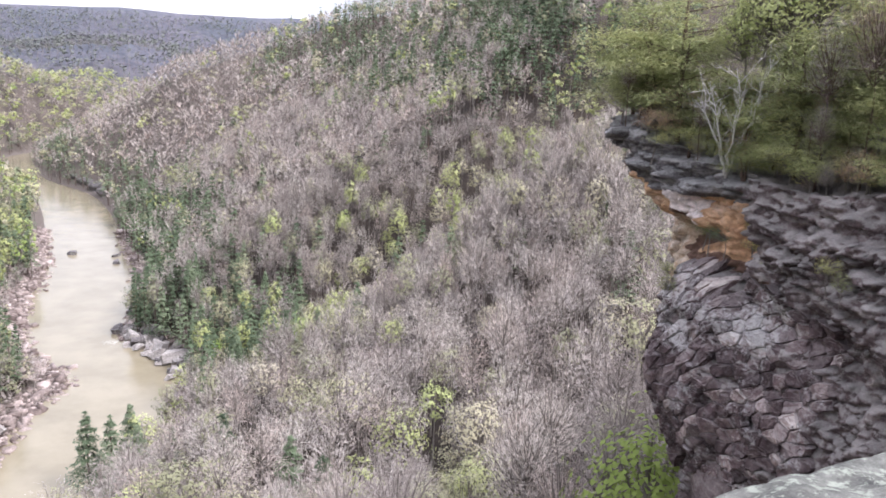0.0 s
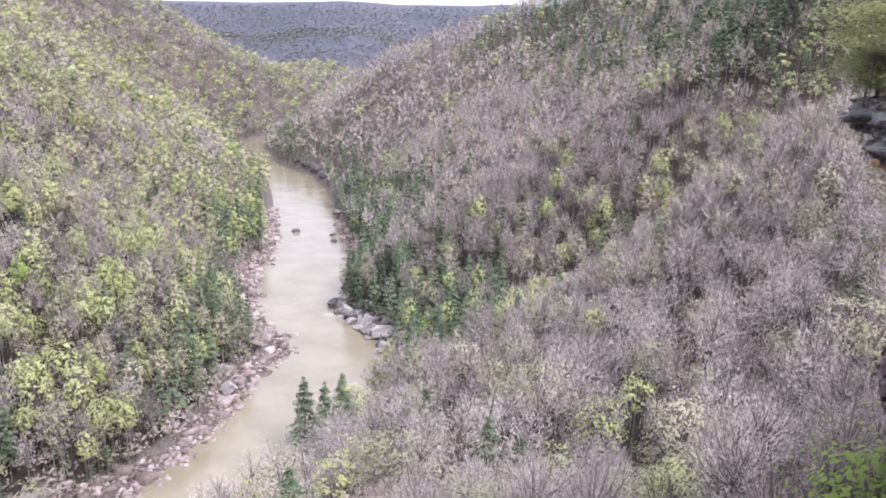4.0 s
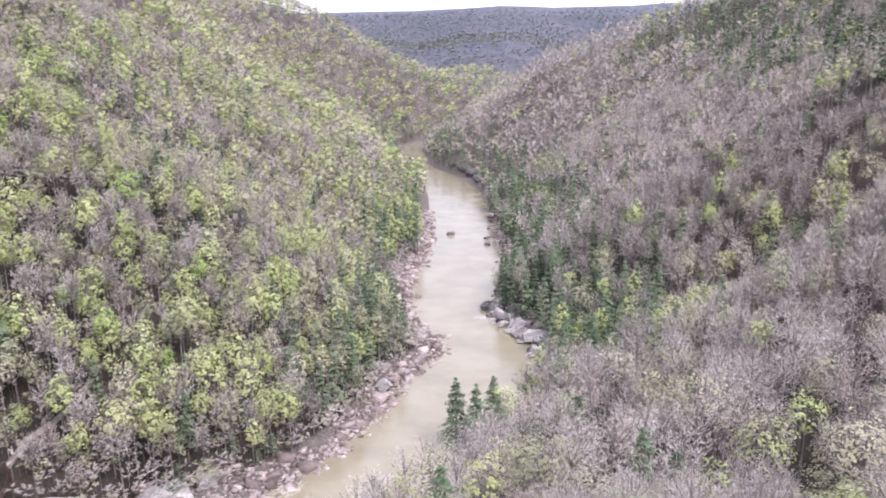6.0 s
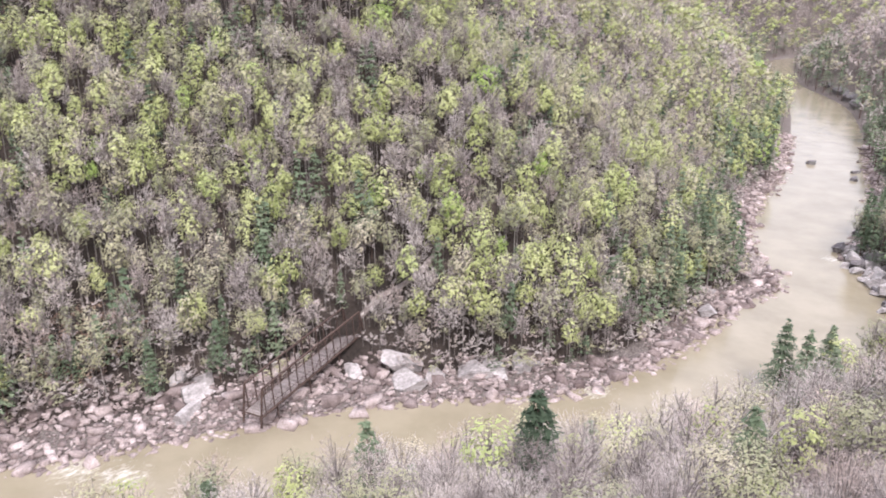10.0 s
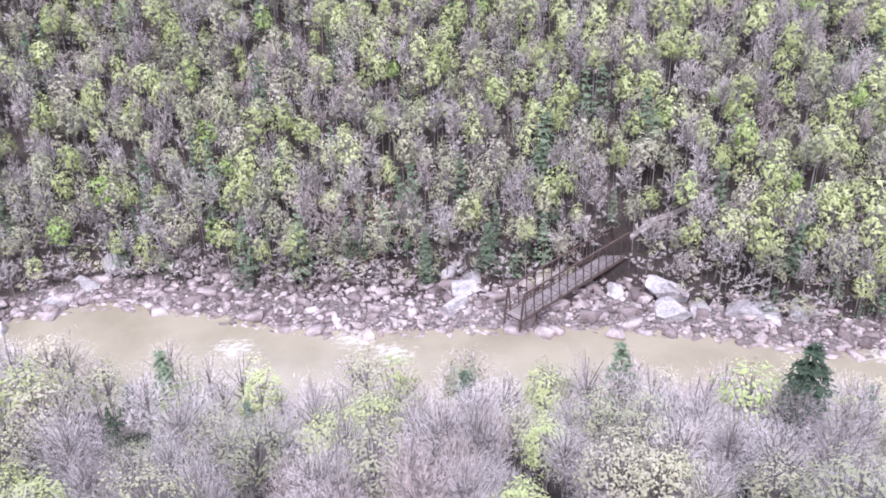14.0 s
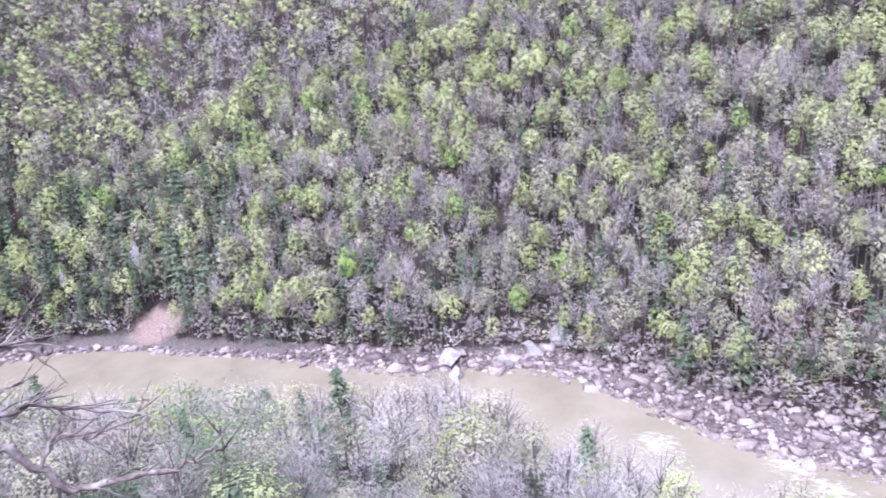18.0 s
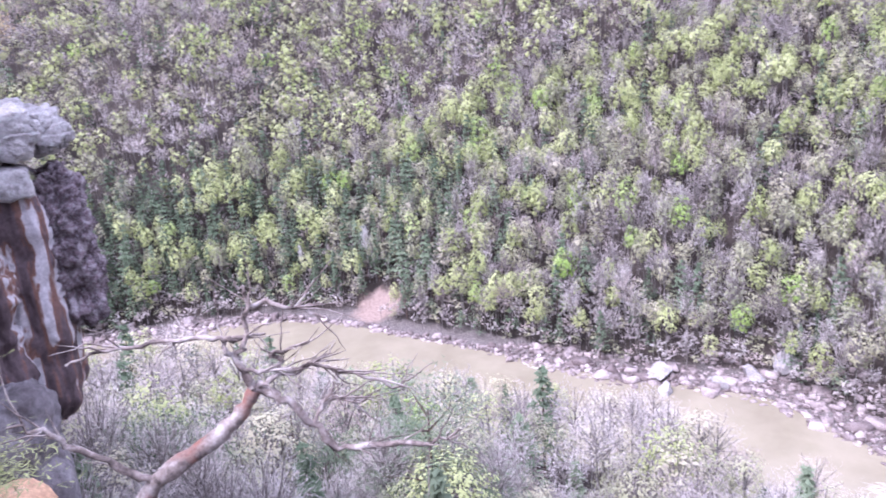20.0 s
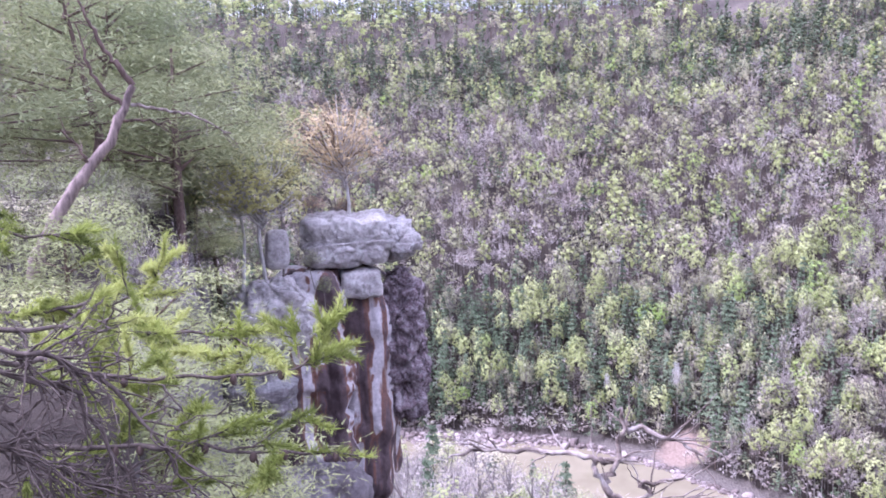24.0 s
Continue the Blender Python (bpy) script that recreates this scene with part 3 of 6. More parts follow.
def mix_of(points, seed):
    """Sorts points into kinds of tree by where they stand."""
    rng = np.random.default_rng(seed)
    x, y, z, d, west = points.T
    n = len(points)
    patch, patch2 = waves(x, y, 31, 120, 3), waves(x, y, 33, 60, 3)
    u = rng.random(n)
    west = west > 0.5
    r = np.hypot(x, y)
    hollow, _, _ = line_distance(x, y, np.array(GULLY, float))
    near_side = ease(-y, -150, -80) * (~west)
    leaf = np.where(west, 0.26 + 0.07 * ease(-y, 0, 120) + 0.16 * patch - 0.08 * ease(z, 60, 130), 0.02 + 0.02 * patch + 0.10 * np.exp(-(hollow / 30) ** 2) + 0.03 * near_side)
    bud = np.where(west, 0.30 + 0.1 * patch2, 0.07 + 0.05 * patch2 + 0.13 * near_side + 0.15 * np.exp(-(hollow / 30) ** 2))
    need = np.where(west, 0.05 + 0.12 * (patch2 > 0.55) + 0.35 * ease(-d, -30, -10) * (y > 150) + 0.5 * ease(-d, -75, -30) * (y < -125) + 0.06 * ease(-d, -30, -10) + 0.5 * ease(z, 95, 140) * (y < 0),
                    0.02 + 0.6 * ease(-d, -50, -15) * (y > 190) + 0.7 * ease(z, 55, 85) * (patch2 > -0.45) * (y > 150) * (x > -150) + 0.04 * near_side)
    kinds = np.full(n, 0)
    kinds[u < leaf + bud + need] = 1
    kinds[u < leaf + need] = 2
    kinds[u < need] = 3
    return kinds


KINDS = (("bare", M_TWIG, "bare grey-mauve hardwood trees"), ("bud", M_BUD, "budding olive-green hardwood trees"),
         ("leaf", M_LEAF, "bright yellow-green trees in new spring leaf"), ("needle", M_NEEDLE, "dark green pines and hemlocks"))


def seen_high(x, y, z):
    """Slopes above the upper edge of all that the walk shows are wooded more thinly."""
    b, r = bearing(x, y), np.hypot(x, y)
    lim = np.interp(b, [50, 60, 70, 80, 90, 97, 105, 113, 122, 130], [14, 8, 4, 1, 0, 4, 8, 13, 16, 18])
    return np.degrees(np.arctan2(z - EYE, r)) > lim


def out_of_sight(x, y, z):
    """True behind a hill as seen from the overlook."""
    Zg = Z.reshape(len(gy), len(gx))
    hid = np.zeros(len(x), bool)
    for t in np.linspace(0.15, 0.97, 36):
        i = np.clip(np.searchsorted(gx, x * t), 0, len(gx) - 1)
        j = np.clip(np.searchsorted(gy, y * t), 0, len(gy) - 1)
        hid |= (Zg[j, i] - 2 > EYE + (z + 17 - EYE) * t) & (np.hypot(x, y) * t > 60)
    return hid


near_pts = None
for band, (r0, r1, step, shapes, tall, wide, hi) in enumerate((
        (42, 165, 5.6, MORE_SHAPES, (0.75, 1.25), 1.0, 174), (165, 300, 4.1, SHAPES, (0.6, 1.2), 0.82, 174), (300, 480, 4.9, MID_SHAPES, (0.7, 1.25), 0.92, 174),
        (480, 1120, 7.8, FAR_SHAPES, (0.85, 1.3), 1.1, 174), (1120, 1800, 9.5, DIST_SHAPES, (0.65, 1.0), 1.2, 62))):
    box = (-min(r1, 2000), -min(r1, 700), min(r1, 420), r1)

    def keep(x, y, z, d, w):
        rnd = np.modf(np.abs(np.sin(x * 12.9898 + y * 78.233)) * 43758.5)[0]
        thin = (seen_high(x, y, z) & (rnd < 0.85)) | (out_of_sight(x, y, z) & (rnd < 0.93)) | ((bearing(x, y) < -17) & (rnd < 0.85))
        back = (r0 > 400) & (bearing(x, y) > 62) & (bearing(x, y) < 125)
        return wooded(x, y, z, d, w, r0, r1) & (bearing(x, y) < hi) & ~thin & ~back
    pts = scatter(keep, step, 11 + band, box)
    if band == 0:
        order = np.argsort(np.hypot(pts[:, 0], pts[:, 1]))
        pts = pts[order]
        near_pts, pts = pts[:290], pts[290:]
    kinds = mix_of(pts, 50 + band)
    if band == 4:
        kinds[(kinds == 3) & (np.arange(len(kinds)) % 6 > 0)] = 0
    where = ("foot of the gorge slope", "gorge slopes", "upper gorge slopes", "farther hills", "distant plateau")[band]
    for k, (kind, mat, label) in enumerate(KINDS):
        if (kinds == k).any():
            # the farthest band takes the haze-tinted colours
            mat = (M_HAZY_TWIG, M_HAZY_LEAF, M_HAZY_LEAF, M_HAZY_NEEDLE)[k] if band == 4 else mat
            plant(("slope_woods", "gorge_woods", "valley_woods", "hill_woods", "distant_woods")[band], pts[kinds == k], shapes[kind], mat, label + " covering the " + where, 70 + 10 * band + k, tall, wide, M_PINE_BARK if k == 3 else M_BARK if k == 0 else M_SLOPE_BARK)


brush_pts = scatter(lambda x, y, z, d, w: w & (d > (4.5 + 3 * waves(x, y, 22, 25, 2)) * (1 - 0.7 * ease(-y, 70, 105))) & (d > 4.5 + 9 * np.exp(-((y - 45) / 45) ** 2)) & (d < 26) & (np.hypot(x, y) < 420) & (bearing(x, y) > 20) & (bearing(x, y) < 172) & clear_of_bridge(x, y) & (np.hypot(x + 191, y + 142) > 6.5) & (np.hypot(x + 172, y - 42) > 5), 2.5, 15, (-330, -330, -60, 420))
brush_kind = np.random.default_rng(4).random(len(brush_pts))
plant("brush", brush_pts[brush_kind < 0.72], FAR_SHAPES["bare"], M_TWIG, "grey-brown leafless brush along the wooded bank", 131, (0.22, 0.42), 1.5, category="brush")
plant("brush", brush_pts[(brush_kind >= 0.72) & (brush_kind < 0.95)], FAR_SHAPES["bud"], M_BUD, "olive-green brush along the wooded bank", 132, (0.2, 0.4), 1.5, category="brush")
plant("brush", brush_pts[brush_kind >= 0.95], FAR_SHAPES["needle"], M_NEEDLE, "dark evergreen saplings and laurel along the bank", 133, (0.25, 0.5), 1.6, category="brush")

# young growth that closes the gaps under the far slope's crowns
under_pts = scatter(lambda x, y, z, d, w: w & (d > 22) & (d < 230) & (np.hypot(x, y) < 470) & (bearing(x, y) > 20) & (bearing(x, y) < 160) & clear_of_bridge(x, y) & ~seen_high(x, y, z), 4.4, 16, (-440, -400, -60, 330))
under_kind = np.random.default_rng(6).random(len(under_pts))
rust_pts = scatter(lambda x, y, z, d, w: w & (np.hypot((x + 172) / 1.0, (y - 40) / 1.6) < 8), 1.7, 18, (-200, 10, -150, 70))
plant("brush", rust_pts, FAR_SHAPES["bud"], M_RUST_BRUSH, "rust-brown dry brush on the clay slip", 143, (0.10, 0.22), 1.7, category="brush")
plant("understory", under_pts[under_kind < 0.7], FAR_SHAPES["bare"], M_TWIG, "grey leafless saplings under the trees of the far slope", 141, (0.28, 0.58), 1.25, category="saplings")
plant("understory", under_pts[under_kind >= 0.7], FAR_SHAPES["bud"], M_BUD, "olive budding saplings under the trees of the far slope", 142, (0.28, 0.55), 1.25, category="saplings")


# ---- single trees ----
def part(name, me_or_bm, mat, parent, label=""):
    """One mesh object under a thing or a part."""
    me = me_or_bm
    if isinstance(me, bmesh.types.BMesh):
        me = bpy.data.meshes.new(name)
        me_or_bm.to_mesh(me)
        me_or_bm.free()
    if mat and not me.materials:
        me.materials.append(mat)
    ob = new(name, me)
    ob.parent = parent
    if label:
        ob["label"] = label
    return ob


BARKS = {"bare": M_BARK, "bud": M_BARK, "leaf": M_BARK, "needle": M_PINE_BARK, "cedar": M_PINE_BARK, "scrub": M_PINE_BARK, "low_bud": M_BARK, "low_leaf": M_BARK}
CROWNS = {"bare": M_TWIG, "bud": M_BUD, "leaf": M_LEAF, "needle": M_NEEDLE, "cedar": M_NEEDLE, "scrub": M_NEEDLE, "low_bud": M_BUD, "low_leaf": M_LEAF}
FINE = {}
for kind, count, tufts in (("bare", 7, 2100), ("bud", 4, 1500), ("leaf", 4, 1700), ("needle", 4, 1300), ("cedar", 1, 2200), ("scrub", 4, 6800), ("low_bud", 4, 1400), ("low_leaf", 4, 1400)):
    FINE[kind] = []
    for i in range(count):
        tv, tf, cv, cf = tree_shape(kind.replace("low_", ""), 500 + 11 * i, tufts, HIGH)
        tint = (i + 0.5) / count if kind != "cedar" else 1.0
        FINE[kind].append((mesh_of("trunk", tv, tf, BARKS[kind]), mesh_of("crown", cv, cf, CROWNS[kind], np.full(len(cv), tint))))


def tree(kind, variant, x, y, z, size, turn, label, group="", name=None, wide=1.0, bark=None, crown=None):
    names = {"bare": "bare_tree", "bud": "budding_tree", "leaf": "leafy_tree", "needle": "pine_tree", "cedar": "cedar_tree", "scrub": "pine_tree"}
    t = new(name or names[kind])
    t.matrix_world = Matrix.LocRotScale((x, y, z), Euler((0, 0, turn)), (size * wide, size * wide, size))
    form = "low_" + kind if kind in ("bud", "leaf") and size < 0.5 else kind
    trunk, leaves = FINE[form][variant % len(FINE[form])]
    for nm, me, swap in (("trunk", trunk, bark), ("crown", leaves, crown)):
        if swap:
            me = me.copy()
            me.materials.clear()
            me.materials.append(swap)
        part(nm, me, None, t)
    return tagged(t, label, "tree", group)


rng = np.random.default_rng(77)
LABELS = {0: "bare grey hardwood tree with fine pale twigs", 1: "hardwood tree with olive-green opening buds", 2: "young tree in bright yellow-green spring leaf", 3: "dark green pine among bare hardwoods"}
near_kinds = mix_of(near_pts, 91)
near_kinds[near_kinds == 3] = 0
for (x, y, z, d, w), k in zip(near_pts, near_kinds):
    tree(KINDS[k][0], int(rng.integers(50)), x, y, z, rng.uniform(0.75, 1.2), rng.uniform(0, 6.3), LABELS[k], "trees on the slope below the overlook")



# ---- rocks ----
def rock_mesh(name, dims, seed, level=4, square=3.0, amp=0.12, freq=0.6, strata=0.0, layer=0.6, cracks=0.0, crack_size=0.9, mat=None, flat=False, stretch=(1, 1, 1)):
    """A rock: a rounded block with lumps, beds of stone and sunk cracks. dims: half sizes in metres."""
    bm = bmesh.new()
    bmesh.ops.create_icosphere(bm, subdivisions=level, radius=1.0)
    off = Vector((seed * 3.7, seed * 1.3, seed * 2.1))
    hx, hy, hz = dims
    for v in bm.verts:
        d = v.co.normalized()
        k = (abs(d.x) ** square + abs(d.y) ** square + abs(d.z) ** square) ** (-1.0 / square)
        p = Vector((d.x * k * hx, d.y * k * hy, d.z * k * hz))
        n = Vector((d.x / hx, d.y / hy, d.z / hz)).normalized()
        s = amp * noise.fractal(p * freq + off, 0.9, 2.1, 5)
        if strata:
            h = (p.z + 0.25 * noise.noise(p * 0.35 + off)) / layer
            b = math.floor(h)
            e = abs(h - b - 0.5) * 2
            side = math.hypot(n.x, n.y)
            s += side * strata * (noise.cell(Vector((b * 7.3, seed, 0.5))) - 0.5 - 0.8 * max(0.0, e - 0.8) * 5 * 0.3)
        if cracks:
            q = Vector((p.x * stretch[0], p.y * stretch[1], p.z * stretch[2]))
            q = q / crack_size + off + 0.3 * noise.noise_vector(q * 0.8 + off)
            dist, pts = noise.voronoi(q)
            gap = dist[1] - dist[0]
            s -= cracks * max(0.0, 1 - gap / 0.11)
            s += cracks * 0.35 * (noise.cell(pts[0] * 3.1) - 0.5)
        v.co = p + n * s
    me = bpy.data.meshes.new(name)
    bm.to_mesh(me)
    bm.free()
    if not flat:
        me.polygons.foreach_set("use_smooth", np.ones(len(me.polygons), bool))
    if mat:
        me.materials.append(mat)
    return me


def rock_part(name, parent, where, dims, turn, seed, mat, label="", tilt=(0, 0), **kw):
    ob = part(name, rock_mesh(name, dims, seed, mat=mat, **kw), None, parent, label)
    ob.matrix_world = pose(*where, tilt[0], tilt[1], turn)
    return ob


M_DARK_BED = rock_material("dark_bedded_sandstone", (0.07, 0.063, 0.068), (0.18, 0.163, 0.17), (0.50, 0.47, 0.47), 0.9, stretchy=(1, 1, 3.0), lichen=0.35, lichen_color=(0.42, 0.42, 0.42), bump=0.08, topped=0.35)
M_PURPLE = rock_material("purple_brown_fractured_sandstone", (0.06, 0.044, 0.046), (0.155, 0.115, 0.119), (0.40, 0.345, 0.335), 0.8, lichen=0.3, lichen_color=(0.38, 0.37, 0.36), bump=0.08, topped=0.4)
M_ORANGE = rock_material("fresh_orange_sandstone", (0.44, 0.25, 0.15), (0.66, 0.42, 0.26), (0.76, 0.60, 0.50), 0.45, stretchy=(1, 1, 1.6), bump=0.05)
M_PINK = rock_material("pale_pink_sandstone", (0.66, 0.53, 0.50), (0.80, 0.69, 0.67), (0.86, 0.79, 0.78), 0.5, bump=0.03)
M_BULGE = rock_material("purple_lichened_sandstone", (0.05, 0.032, 0.038), (0.17, 0.12, 0.135), (0.48, 0.43, 0.44), 1.8, lichen=0.45, lichen_color=(0.46, 0.44, 0.45), bump=0.08)
M_CAP = rock_material("pale_grey_lichened_sandstone", (0.25, 0.225, 0.222), (0.45, 0.415, 0.41), (0.64, 0.605, 0.59), 0.7, lichen=0.5, lichen_color=(0.52, 0.52, 0.50), stretchy=(1, 1, 1.5), bump=0.11)
M_GREY = rock_material("smooth_grey_sandstone_wall", (0.12, 0.10, 0.105), (0.20, 0.18, 0.185), (0.32, 0.295, 0.295), 0.5, stretchy=(1, 1, 0.35), bump=0.06)


def streaked_material():
    """Dark wet wall with pale runs of water stain."""
    m, n, l, b = material("streaked_dark_wall", 0.75, spec=0.3)
    pos = n.new("ShaderNodeTexCoord").outputs["Object"]
    run = noise_node(n, l, 0.95, 3, 0.5, pos, (1, 1, 0.06))
    fine = noise_node(n, l, 5.0, 8, 0.7, pos)
    r = ramp(n, [(0.36, (0.05, 0.032, 0.035)), (0.46, (0.12, 0.085, 0.09)), (0.51, (0.20, 0.10, 0.07)), (0.535, (0.52, 0.48, 0.49)), (0.66, (0.44, 0.41, 0.43))])
    l.new(run.outputs["Fac"], r.inputs[0])
    r2 = ramp(n, [(0.3, (0.6, 0.6, 0.6)), (0.7, (1.2, 1.2, 1.2))])
    l.new(fine.outputs["Fac"], r2.inputs[0])
    l.new(mixed(n, l, 1.0, r.outputs[0], r2.outputs[0], "MULTIPLY"), b.inputs["Base Color"])
    bumped(n, l, b, fine.outputs["Fac"], 0.8, 0.06)
    return m


M_STREAK = streaked_material()

# the headland across the bay: overhanging dark beds, an orange scar, a fractured buttress
head = new("cliff_headland")
head.location = (12, 29, 60)
bpy.context.view_layer.update()


def of(parent, name, where, dims, turn, seed, mat, label="", tilt=(0, 0), **kw):
    ob = part(name, rock_mesh(name, dims, seed, mat=mat, **kw), None, parent, label)
    ob.matrix_parent_inverse = Matrix.Translation(-Vector(parent.location))
    ob.matrix_basis = pose(*where, tilt[0], tilt[1], turn)
    return ob


# close-jointed plates of stone over the buttress and the walls
def clipped(poly, nx, ny, c):
    """The part of a polygon where nx * x + ny * y <= c."""
    out = []
    for k in range(len(poly)):
        p, q = poly[k], poly[(k + 1) % len(poly)]
        a, b = nx * p[0] + ny * p[1] - c, nx * q[0] + ny * q[1] - c
        if a <= 0:
            out.append(p)
        if a * b < 0:
            t = a / (a - b)
            out.append((p[0] + (q[0] - p[0]) * t, p[1] + (q[1] - p[1]) * t))
    return out


def plate_material():
    m = M_PURPLE.copy()
    m.name = "dark_cracked_plates"
    n, l = m.node_tree.nodes, m.node_tree.links
    b = n["Principled BSDF"]
    src = b.inputs["Base Color"].links[0].from_socket
    r = ramp(n, [(0.0, (0.55, 0.50, 0.52)), (0.6, (0.85, 0.78, 0.81)), (0.85, (1.15, 1.07, 1.07)), (1.0, (1.9, 1.85, 1.8))])
    l.new(n.new("ShaderNodeObjectInfo").outputs["Random"], r.inputs[0])
    toned = mixed(n, l, 1.0, src, r.outputs[0], "MULTIPLY")
    # white crusts of lichen in broken patches
    crust = noise_node(n, l, 3.5, 9, 0.8)
    broad = noise_node(n, l, 0.45, 3, 0.5)
    both = n.new("ShaderNodeMath")
    l.new(crust.outputs["Fac"], both.inputs[0])
    l.new(broad.outputs["Fac"], both.inputs[1])
    g = ramp(n, [(0.52, (0, 0, 0)), (0.58, (0.7, 0.7, 0.7))])
    half = n.new("ShaderNodeMath")
    half.operation = "MULTIPLY"
    half.inputs[1].default_value = 0.5
    l.new(both.outputs[0], half.inputs[0])
    l.new(half.outputs[0], g.inputs[0])
    l.new(mixed(n, l, g.outputs[0], toned, (0.56, 0.54, 0.54)), b.inputs["Base Color"])
    return m


M_PLATES = plate_material()
HEAD_PLAN = smooth_line([(12.6, 41.0), (10.4, 38.6), (9.3, 36.2), (9.2, 34.0), (10.2, 31.8), (11.6, 29.4), (12.9, 26.6), (13.9, 23.4), (14.6, 19.5), (15.2, 15.0)], 0.1)
HEAD_RUN = np.concatenate([[0], np.cumsum(np.linalg.norm(np.diff(HEAD_PLAN, axis=0), axis=1))])
OUT = Vector((-0.97, -0.24, 0))
HEIGHTS = [60, 70, 74, 75, 76, 77, 78.5, 79.6, 80.3, 81.2, 82.0, 82.8, 83.3, 84.0, 84.6, 85.3, 85.6, 86.5, 87.5, 88.4]
NOSE = [-7.0, -6.5, -5.3, -4.1, -3.1, -2.2, -1.6, -1.8, -2.1, -1.7, -1.4, -1.4, -1.4, -1.1, 0.0, 0.5, 0.7, 1.5, 2.2, 2.1]
SCAR = [-2.0, -1.2, -0.3, 0.1, 0.5, 0.9, 1.1, 1.0, 0.9, 0.7, 0.2, -0.6, -0.8, -0.35, -0.1, 0.05, 0.55, 0.7, 0.5, 0.2]
WALL = [-1.0, -0.6, 0.0, 0.3, 0.5, 0.7, 0.8, 0.7, 0.6, 0.4, 0.1, 0.35, 0.8, 1.0, 1.05, 1.0, 0.9, 0.6, 0.2, 0.0]


def head_top(u):
    return float(np.interp(u, [0, 7.6, 8.6, 10.2, 13.0, 15.0, 18.0, 24.0], [88.2, 88.2, 87.5, 86.9, 86.6, 86.2, 86.6, 87.4]))


def head_lip(u):
    """Lower lip of the upper wall, which dips along the face."""
    return float(np.interp(u, [12.0, 13.3, 18.0, 24.0], [83.6, 83.1, 82.2, 81.4]))


def head_skin(u, z, lift=0.0, rough=True):
    """A place on the face of the headland, u metres along its foot line and z high."""
    a = np.interp(z, HEIGHTS, NOSE)
    b = np.interp(z, HEIGHTS, SCAR)
    c = np.interp(z + 83.1 - head_lip(u), HEIGHTS, WALL)
    w1, w2 = ease(u, 7.6, 10.0), ease(u, 12.2, 13.8)
    o = (a * (1 - w1) + b * w1) * (1 - w2) + c * w2
    o -= 1.5 * math.exp(-((u - 9.2) / 0.9) ** 2 - ((z - 83.8) / 0.6) ** 2)
    p = Vector((float(np.interp(u, HEAD_RUN, HEAD_PLAN[:, 0])), float(np.interp(u, HEAD_RUN, HEAD_PLAN[:, 1])), z))
    q = Vector((u, z, 4.0))
    o += 0.42 * noise.fractal(q * 0.42, 0.9, 2.1, 3)
    if rough:
        o += 0.20 * noise.fractal(q * 1.6, 0.8, 2.1, 4)
        # beds: each juts its own way, with a sunk seam between
        h = (z + 0.12 * u * (u > 12) + 0.25 * noise.noise(q * 0.5)) / 0.42
        n = math.floor(h)
        bed = ease(z, 84.8, 85.6) if u < 13 else 0.6 * ease(z, head_lip(u), head_lip(u) + 0.5)
        o += bed * (0.5 * (noise.cell(Vector((n * 7.3, math.floor(u * 0.45 + n * 0.37), 0.5))) - 0.5) - 0.14 * max(0.0, abs(h - n - 0.5) - 0.40) * 10)
        dist, pts = noise.voronoi(Vector((u * 1.0 + z * 0.45, z * 1.5 - u * 0.3, 7.0)) + 0.3 * noise.noise_vector(q))
        o += 0.26 * (noise.cell(pts[0] * 3.1) - 0.5) - 0.14 * max(0.0, 1 - (dist[1] - dist[0]) / 0.12)
        dist, pts = noise.voronoi(Vector((u * 2.3 + z * 1.3, z * 4.2 - u * 0.8, 2.0)) + 0.25 * noise.noise_vector(q * 2))
        o += 0.15 * (noise.cell(pts[0] * 5.3) - 0.5) - 0.10 * max(0.0, 1 - (dist[1] - dist[0]) / 0.16)
    return p + OUT * (o + lift)


def head_zone(u, z):
    q = Vector((u, z, 1.0))
    u2, z2 = u + 0.5 * noise.noise(q * 0.9), z + 0.4 * noise.noise(q * 0.8 + Vector((9, 0, 0)))
    if u2 > 12.9 and z2 > head_lip(u):
        return "upper_wall"
    if u2 < 8.6:
        if z2 > 86.3 - 0.5 * max(0.0, u2 - 6.6):
            return "top_ledge"
        return "orange_edge" if z2 > 84.2 else "pale_column" if z2 > 80.2 else "buttress"
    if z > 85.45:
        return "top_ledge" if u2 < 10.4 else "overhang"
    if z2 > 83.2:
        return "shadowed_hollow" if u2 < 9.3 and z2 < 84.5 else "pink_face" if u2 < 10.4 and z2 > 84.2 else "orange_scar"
    if z2 > 82.8:
        return "shelf"
    if u2 < 9.4 and z2 > 80.2:
        return "pale_column"
    return "buttress"


